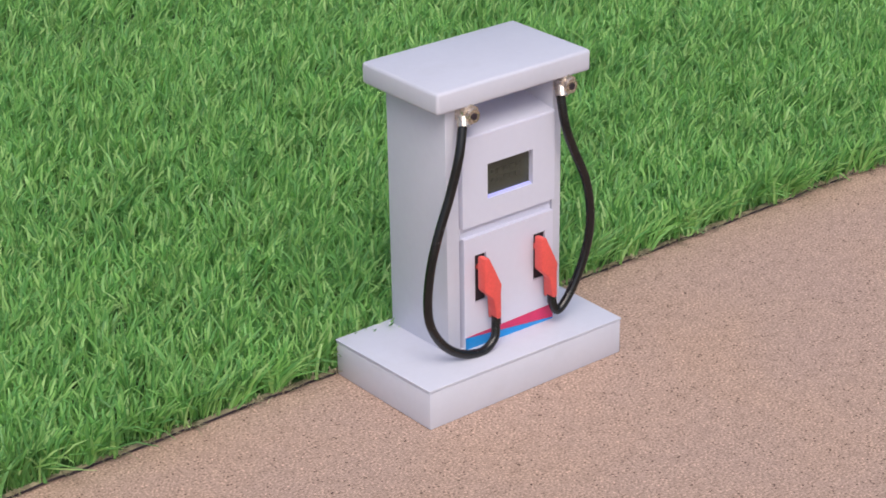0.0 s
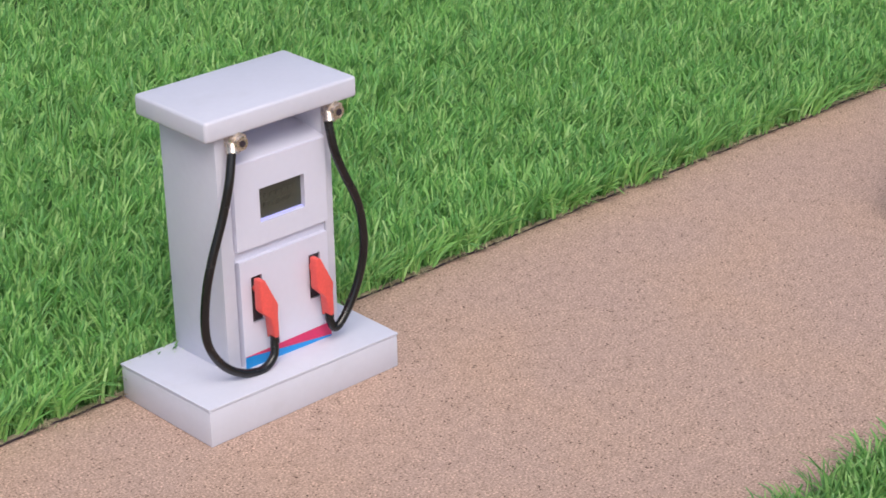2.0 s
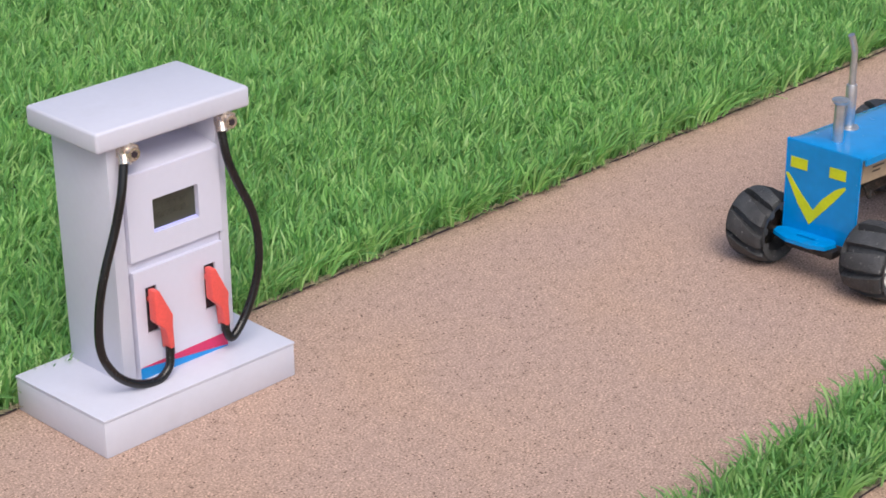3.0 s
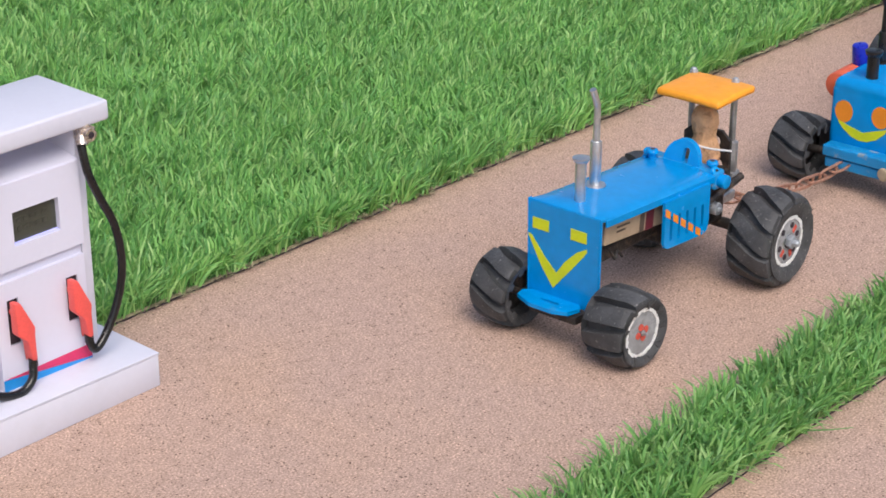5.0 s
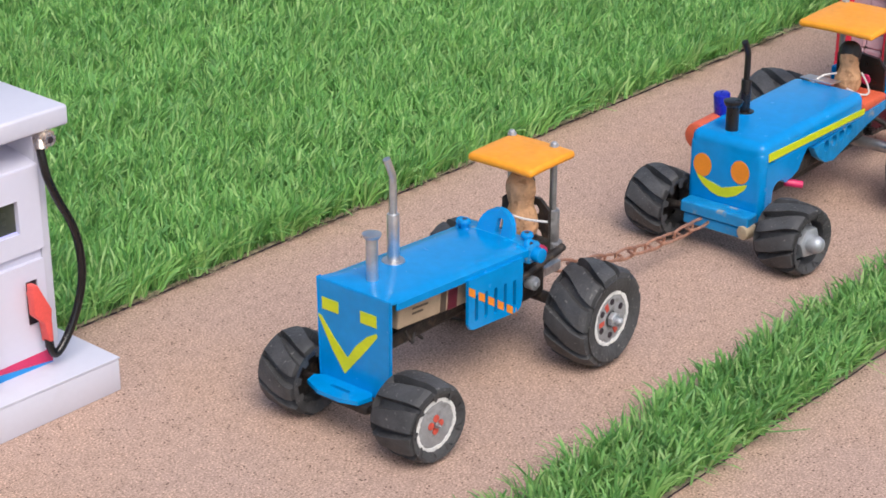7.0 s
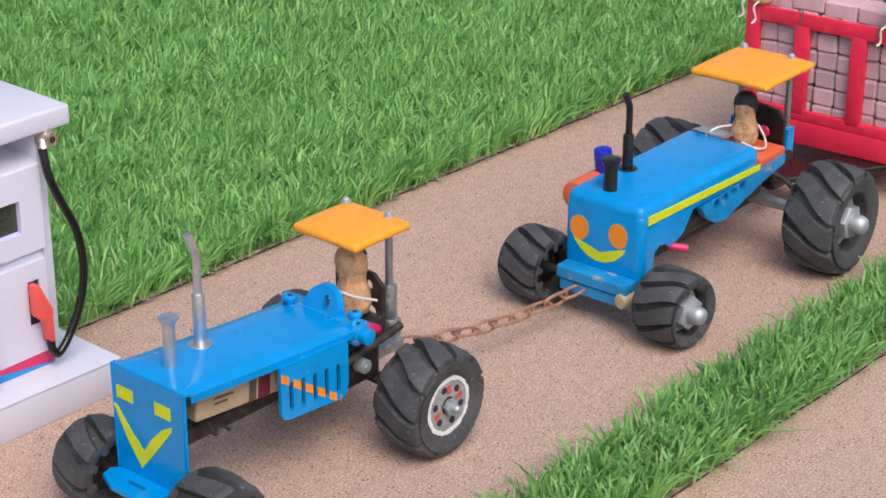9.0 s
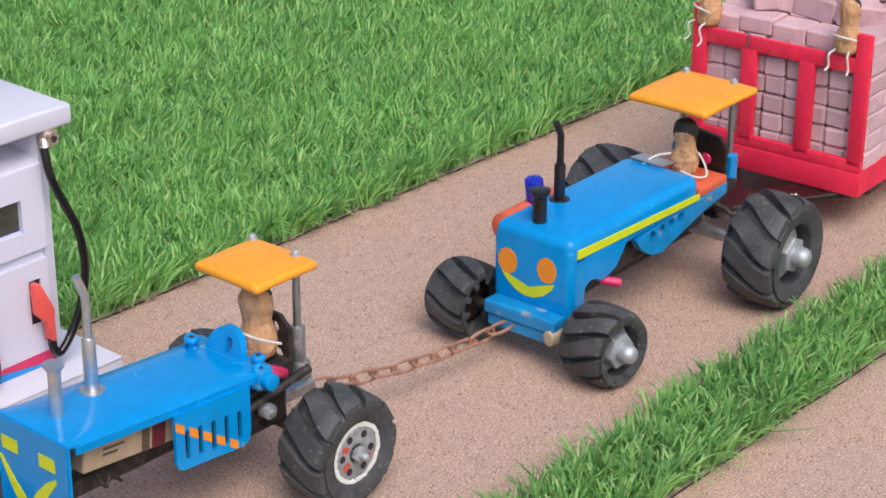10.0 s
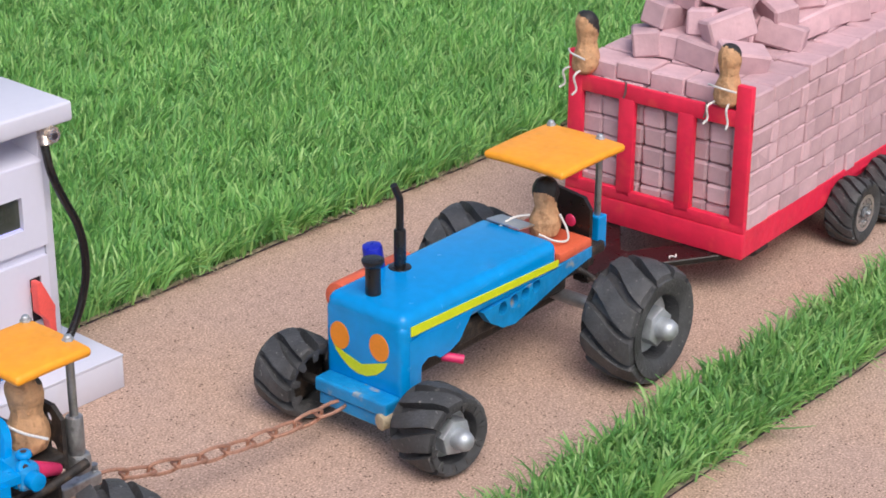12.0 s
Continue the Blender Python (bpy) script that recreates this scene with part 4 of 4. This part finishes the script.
    put_wheels(bolted_wheel(t, 0.288, 0.36, 0.185, 0.118, 10, -0.30), ((-0.775, -0.65),), 0.288, -6.0)
    put_wheels(bolted_wheel(t, 0.288, 0.36, 0.19, 0.105, 10, 0.35), ((-0.79, 0.56),), 0.288, -6.0)
    rear = bolted_wheel(t, 0.438, 0.42, 0.24, 0.13, 11, 0.42)
    put_wheels(rear, ((1.115, -0.88), (1.13, 0.63)), 0.438)
    return t


HALF = 0.81  # half the trailer's width


def trailer():
    """Red timber trailer; its front edge stands at x = 0."""
    t = thing("trailer", "red painted wooden trailer with an open front rack", "trailer")
    length = 3.6
    part("bed", box(0.02, length, -HALF + 0.03, HALF - 0.03, 0.40, 0.535, 0.01), RED, t, "red wooden trailer bed")
    for y in (-HALF, HALF - 0.05):
        side = plate([(0, 0.345), (1.30, 0.345), (1.68, 0.47), (length, 0.47), (length, 0.56), (0, 0.56)], [], 0.05, lambda u, v, d, y=y: (u, y + d, v))
        part("side_board", side, RED, t, "low red side board", smooth=False)
    part("front_board", box(-0.014, 0.045, -HALF - 0.004, HALF + 0.004, 0.34, 0.548, 0.010), RED, t, "red front board", smooth=True)
    part("front_sill", box(-0.010, 0.045, -HALF - 0.002, HALF + 0.002, 0.550, 0.645, 0.008), RED, t, "red sill board under the rack", smooth=True)
    part("top_rail", box(-0.006, 0.04, -HALF, HALF, 1.38, 1.51, 0.01), RED, t, "red top rail", smooth=True)
    for y, w, z in ((-HALF, 0.13, 1.715), (-0.33, 0.14, 1.40), (0.20, 0.14, 1.40), (HALF - 0.13, 0.13, 1.70)):
        part("front_post", box(-0.010, 0.05, y, y + w, 0.60, z, 0.01), RED, t, "red upright post", smooth=True)
    arms = plate([(-0.98, 0.07), (-0.98, -0.07), (-0.78, -0.09), (0.24, -0.80), (0.44, -0.80), (0.44, -0.56), (-0.38, -0.03), (-0.38, 0.03), (0.44, 0.56), (0.44, 0.80), (0.24, 0.80), (-0.78, 0.09)], [], 0.05, lambda u, v, d: (u, v, 0.285 + d))
    bmesh.ops.bevel(arms, geom=[e for e in arms.edges if e.calc_face_angle(0) > 0.4], offset=0.008, segments=1, affect="EDGES")
    bar = part("tow_bar", join(arms, join(rod((-0.93, 0, 0.27), (-0.93, 0, 0.47), 0.03), rod((-0.93, 0, 0.335), (-0.93, 0, 0.355), 0.06, seg=6))), BLACK, t, "black flat-steel trailer tow bar")
    part("paint_mark", pipe(((-0.30, -0.36, 0.337), (-0.26, -0.34, 0.338), (-0.25, -0.38, 0.338), (-0.21, -0.36, 0.337)), 0.006, 6, 4), STRING, bar, "small white scrawl")
    part("cross_member", box(0.36, 0.48, -0.74, 0.74, 0.338, 0.40, 0.01), BLACK, t)
    for x in (1.58, 2.18, 2.78):
        part("axle", rod((x, -0.9, 0.272), (x, 0.9, 0.272), 0.04), DARK, t, smooth=True)
        part("axle_block", box(x - 0.1, x + 0.1, -0.4, 0.4, 0.28, 0.41, 0.01), BLACK, t)
    w = cog_wheel(t, 0.272, 0.25, 0.155)
    put_wheels(w, [(x, s * 0.945) for x in (1.58, 2.18, 2.78) for s in (-1, 1)], 0.272)
    for y in (0.27, -0.44):
        part("wire_hook", pipe(((-0.02, y, 1.54), (-0.025, y, 1.46), (-0.028, y + 0.015, 1.41)), 0.008, 6, 3), WIRE, t)
    return t


def brick_shape(a, b, c, seed, bevel=0.014):
    bm = box(-a / 2, a / 2, -b / 2, b / 2, -c / 2, c / 2, bevel, 1)
    for v in bm.verts:
        v.co += 0.008 * Vector(noise.noise_vector(v.co * 5 + Vector((seed, 0, 0))))
    return bm


def brick_load():
    """The stacked bricks on the trailer with a loose heap on top."""
    load = thing("brick_load", "neatly stacked small pink clay bricks with a loose heap on top", "bricks")
    rng = random.Random(5)
    meshes = {}
    for kind, size in (("end", (0.30, 0.187, 0.160)), ("long", (0.30, 0.16, 0.159)), ("half", (0.165, 0.16, 0.159)), ("thin", (0.115, 0.16, 0.157)), ("flat", (0.30, 0.272, 0.14)), ("loose", (0.39, 0.22, 0.20))):
        meshes[kind] = []
        for k in range(4):
            ob = part("brick", brick_shape(*size, k * 3.1 + len(meshes), {"long": 0.009, "half": 0.009, "thin": 0.009, "end": 0.021, "flat": 0.012}.get(kind, 0.018)), BRICK, load)
            meshes[kind].append(ob.data)
            bpy.data.objects.remove(ob)

    def lay(kind, m):
        ob = new("brick", rng.choice(meshes[kind]))
        ob.parent = load
        m = m.copy()
        m.translation *= U
        ob.matrix_basis = m

    z0, rows, step, length = 0.54, 6, 0.161, 3.5
    near, far = -HALF + 0.005, HALF - 0.005
    jig = lambda s=0.012: rng.uniform(-s, s)
    for r in range(rows):
        z = z0 + step * (r + 0.5)
        y = near + 0.09
        while y < far - 0.02:  # ends facing the front rack
            lay("end", pose(0.21 + jig(), y + jig(0.004), z + jig(0.004), jig(2.2), jig(0.8), jig(1.5)))
            y += 0.189 + rng.uniform(0, 0.009)
        x = 0.06 + (0.08 if r % 2 else 0.0)
        while x < length - 0.1:  # near side
            cut, a = rng.choice((("long", 0.30), ("half", 0.165), ("half", 0.165), ("thin", 0.115)))
            lay(cut, pose(x + a / 2, near + 0.08 + jig(0.008), z + jig(0.002), jig(0.8), jig(0.8), jig(1.0)))
            x += a + rng.uniform(0.003, 0.011)
    rest = bmesh.new()
    for r in range(rows):
        z = z0 + step * (r + 0.5)
        x = 0.06 + (0.08 if r % 2 else 0.0)
        while x < length - 0.1:
            join(rest, moved(box(-0.15, 0.15, -0.08, 0.08, -0.078, 0.078, 0.01, 1), Matrix.Translation((x + 0.15, far - 0.08, z))))
            x += 0.308
        y = near + 0.25
        while y < far - 0.2:
            join(rest, moved(box(-0.15, 0.15, -0.08, 0.08, -0.078, 0.078, 0.01, 1), Matrix.Translation((length - 0.15, y, z))))
            y += 0.172
    join(rest, box(0.37, length - 0.31, near + 0.17, far - 0.17, z0, z0 + step * rows - 0.01, 0))
    part("brick_core", rest, BRICK, load, "inner and rear courses of the brick stack", kind="stuff")
    zt = z0 + step * rows
    x = 0.07
    while x < length - 0.1:  # flat course on top
        y = near + 0.155
        while y < far - 0.1:
            lay("flat", pose(x + 0.14, y, zt + 0.062 + max(jig(0.022), -0.004), jig(1.5), jig(1.5), 90 + jig(2.5)))
            y += 0.308
        x += 0.284
    # a ridge of tumbled bricks, tier on tier
    lanes = ((-0.36, -0.08, 0.20, 0.46), (-0.24, 0.05, 0.33), (-0.10, 0.20), (0.06,))
    for level, ys in enumerate(lanes):
        x = 0.50 + 0.13 * level
        while x < 3.2:
            for y in ys:
                if rng.random() < 0.12:
                    continue
                tip = rng.choice((0, 0, 0, 90)) if level else 0
                lay("loose", pose(x + jig(0.07), y - 0.04 + jig(0.05), zt + 0.232 + 0.185 * level + jig(0.012), tip * rng.choice((0, 1)) + rng.uniform(-14, 14), rng.uniform(-16, 16), rng.choice((0, 25, 60, 90, 120, 155)) + jig(14)))
            x += 0.345
    return load


def peanut(name, label, x, y, z, tall, turn, sitting, hair=0.84, arms=(), girth=0.305):
    """A whole peanut doll in one mesh, with ink on its crown and string limbs."""
    doll = bmesh.new()
    key = [(0, 0), (0.02, 0.34), (0.09, 0.62), (0.2, 0.70), (0.32, 0.66), (0.45, 0.52), (0.52, 0.48), (0.62, 0.52), (0.74, 0.58), (0.85, 0.55), (0.94, 0.42), (0.985, 0.22), (1.0, 0)]
    hs = [k / 40 for k in range(41)]
    rs = np.interp(hs, [k[0] for k in key], [k[1] for k in key])
    body = spun([(float(r) * tall * girth, h * tall) for h, r in zip(hs, rs)], 32)
    for v in body.verts:
        q = v.co / tall
        v.co.x += 0.035 * tall * math.sin(q.z * 3.0)
        ridge = 0.006 * tall * math.sin(math.atan2(v.co.y, v.co.x) * 9 + 2 * noise.noise(q * 3))
        v.co += Vector((v.co.x, v.co.y, 0)).normalized() * (ridge + 0.012 * tall * noise.noise(q * 7))
    for f in body.faces:
        c = f.calc_center_median() / tall
        f.material_index = 1 if c.z > hair - 1.1 * (c.x - 0.03) + 0.02 * noise.noise(c * 20) else 0
    join(doll, body)
    limbs = bmesh.new()
    w = tall * 0.22
    if sitting:
        for s in (-1, 1):
            join(limbs, pipe(((-w * 0.5, s * w * 0.5, tall * 0.12), (-w * 1.2, s * w * 0.75, tall * 0.05), (-w * 1.0, s * w * 0.8, -tall * 0.15), (-w * 1.4, s * w * 0.9, -tall * 0.22)), 0.009, 7, 4))
    for arm in arms or (((-w * 0.6, -w * 1.1, tall * 0.32), (-w * 1.05, 0.0, tall * 0.37), (-w * 0.6, w * 1.1, tall * 0.35)),):
        join(limbs, pipe(arm, 0.0085, 7, 5))
    for f in limbs.faces:
        f.material_index = 2
    join(doll, limbs)
    ob = part(name, doll, [SHELL, INK, STRING], None, smooth=True)
    DOLL_PLACES.append((ob, x, y, z, turn))
    return tagged(ob, label, "doll", "peanut dolls")


def chain():
    """Links alternate flat and upright along the pull."""
    c = thing("tow_chain", "rusty copper-coloured wire chain linking the two tractors", "chain")
    ring, n = [], 20
    for k in range(n):
        a = 2 * math.pi * k / n
        ring.append((0.113 * math.copysign(min(abs(math.cos(a)) * 1.25, 1), math.cos(a)), 0.047 * math.sin(a), 0))
    first = part("link", pipe(ring, 0.0125, 8, 1, closed=True), RUST, c, smooth=True)
    links = [first]
    for _ in range(LINKS - 1):
        ob = new("link", first.data)
        ob.parent = c
        links.append(ob)
    return c, links


LINKS = 10
DOLL_PLACES = []
fuel_pump()
lead = tractor_a()
towed = tractor_b()
wagon = trailer()
bricks = brick_load()
tow_chain, chain_links = chain()
driver_a = peanut("peanut_doll", "peanut doll with dark painted crown driving the leading tractor", 0.99, -0.04, 0.835, 0.52, 0, False, 0.97,
                  (((-0.13, 0.02, 0.235), (-0.11, -0.13, 0.225), (-0.07, -0.30, 0.235)),), 0.36)
driver_b = peanut("peanut_doll", "peanut doll with black painted hair on the red seat", 1.10, -0.06, 0.835, 0.47, 20, False, 0.58,
                  (((0.0, -0.11, 0.20), (-0.02, -0.17, 0.11), (-0.05, -0.19, 0.035), (-0.14, -0.13, 0.05), (-0.20, -0.02, 0.11)), ((-0.06, 0.09, 0.19), (-0.10, 0.20, 0.17), (-0.20, 0.27, 0.13))), 0.35)
rider_a = peanut("peanut_doll", "peanut doll with string legs sitting on the red rail", -0.03, 0.70, 1.495, 0.52, -25, True, 0.80)
rider_b = peanut("peanut_doll", "peanut doll with black hair tuft sitting on the red rail", 0.0, -0.58, 1.51, 0.50, 0, True, 0.84)

# places of the vehicles in time: seconds, x, y, turn
LEAD = [(0, 8.67, -1.63, 2.2), (2.5, 6.575, -1.61, 2.2), (3, 6.165, -1.60, 2.2), (3.5, 5.93, -1.60, 2.2), (5.5, 4.28, -1.605, 2.0), (6, 3.84, -1.595, 1.9), (6.5, 3.425, -1.588, 1.8), (7, 3.01, -1.59, 1.6),
        (9, 1.285, -1.535, 0.3), (9.5, 0.865, -1.525, 0.0), (10.5, -0.005, -1.49, 0.0), (12, -1.29, -1.42, 0.0)]
TOWED = [(0, 12.85, -1.71, 2.6), (5.3, 8.48, -1.71, 2.6), (5.5, 8.32, -1.715, 2.6), (6, 7.94, -1.72, 2.5), (6.5, 7.55, -1.72, 2.5), (7, 7.178, -1.722, 2.4), (9, 5.515, -1.745, 2.2),
         (9.5, 5.125, -1.74, 2.0), (10, 4.68, -1.735, 1.9), (10.5, 4.245, -1.73, 1.8), (11, 3.82, -1.725, 1.7), (11.5, 3.40, -1.71, 1.5), (12, 2.98, -1.70, 1.4)]


def between(rows, t):
    ts, cols = [r[0] for r in rows], list(zip(*rows))
    return [float(np.interp(t, ts, c)) for c in cols[1:]]


def motions():
    beat = [k * 0.4 for k in range(31)]
    keep = sorted({r[0] for r in LEAD} | {r[0] for r in TOWED})

    def put(rows, t, lx=0.0, ly=0.0, lz=0.0, extra=0.0):
        x, y, a = between(rows, t)
        c, s = math.cos(radians(a)), math.sin(radians(a))
        return pose((x + c * lx - s * ly) * U, (y + s * lx + c * ly) * U, lz * U, 0, 0, a + extra)

    walk(lead, [(r[0], put(LEAD, r[0])) for r in LEAD])
    walk(towed, [(r[0], put(TOWED, r[0])) for r in TOWED])
    for ob in (wagon, bricks):
        walk(ob, [(r[0], put(TOWED, r[0], 2.615, 0.03, 0, 2.2)) for r in TOWED])
    for (ob, x, y, z, turn), rows, dx, dy in zip(DOLL_PLACES, (LEAD, TOWED, TOWED, TOWED), (0, 0, 2.66, 2.66), (0, 0, 0.03, 0.03)):
        walk(ob, [(r[0], put(rows, r[0], x + dx, y + dy, z, turn)) for r in rows])
    for k, (w, x, y, r, far, steer) in enumerate(ROLLERS):
        rows = LEAD if w.parent == lead else TOWED
        start = 37 * k
        spins = []
        for t in beat:
            turn = math.degrees((between(rows, t)[0] - between(rows, 0)[0]) * U / r) + start
            spins.append((t, pose(x, y, r, 0, -turn if far else turn, (180 if far else 0) + steer)))
        walk(w, spins)
    walk(tow_chain, [(r[0], put(TOWED, r[0])) for r in TOWED])
    shapes = []
    for t in keep:
        (ax, ay, aa), (bx, by, ba) = between(LEAD, t), between(TOWED, t)
        a = Vector((ax + 1.50, ay + 1.5 * math.sin(radians(aa)), 0.43)) - Vector((bx, by, 0))
        a = Matrix.Rotation(-radians(ba), 3, "Z") @ a
        b = Vector((-0.90, 0.08, 0.27))
        run = (b - a).length
        sag = math.sqrt(max(0.198 * LINKS - run, 0.002) * run * 3 / 8)
        sag = min(sag * 0.4, 0.08)
        shapes.append((t, a, b, sag))
    for k, link in enumerate(chain_links):
        rows = []
        for t, a, b, sag in shapes:
            s = (k + 0.5) / LINKS
            p = a.lerp(b, s) - Vector((0, 0, 4 * sag * s * (1 - s)))
            way = (b - a) - Vector((0, 0, 4 * sag * (1 - 2 * s)))
            p.z = max(p.z, 0.05)
            m = Matrix.Translation(p * U) @ way.to_track_quat("X", "Z").to_matrix().to_4x4() @ Matrix.Rotation(radians(8 if k % 2 else 95), 4, "X")
            rows.append((t, m))
        walk(link, rows)


motions()
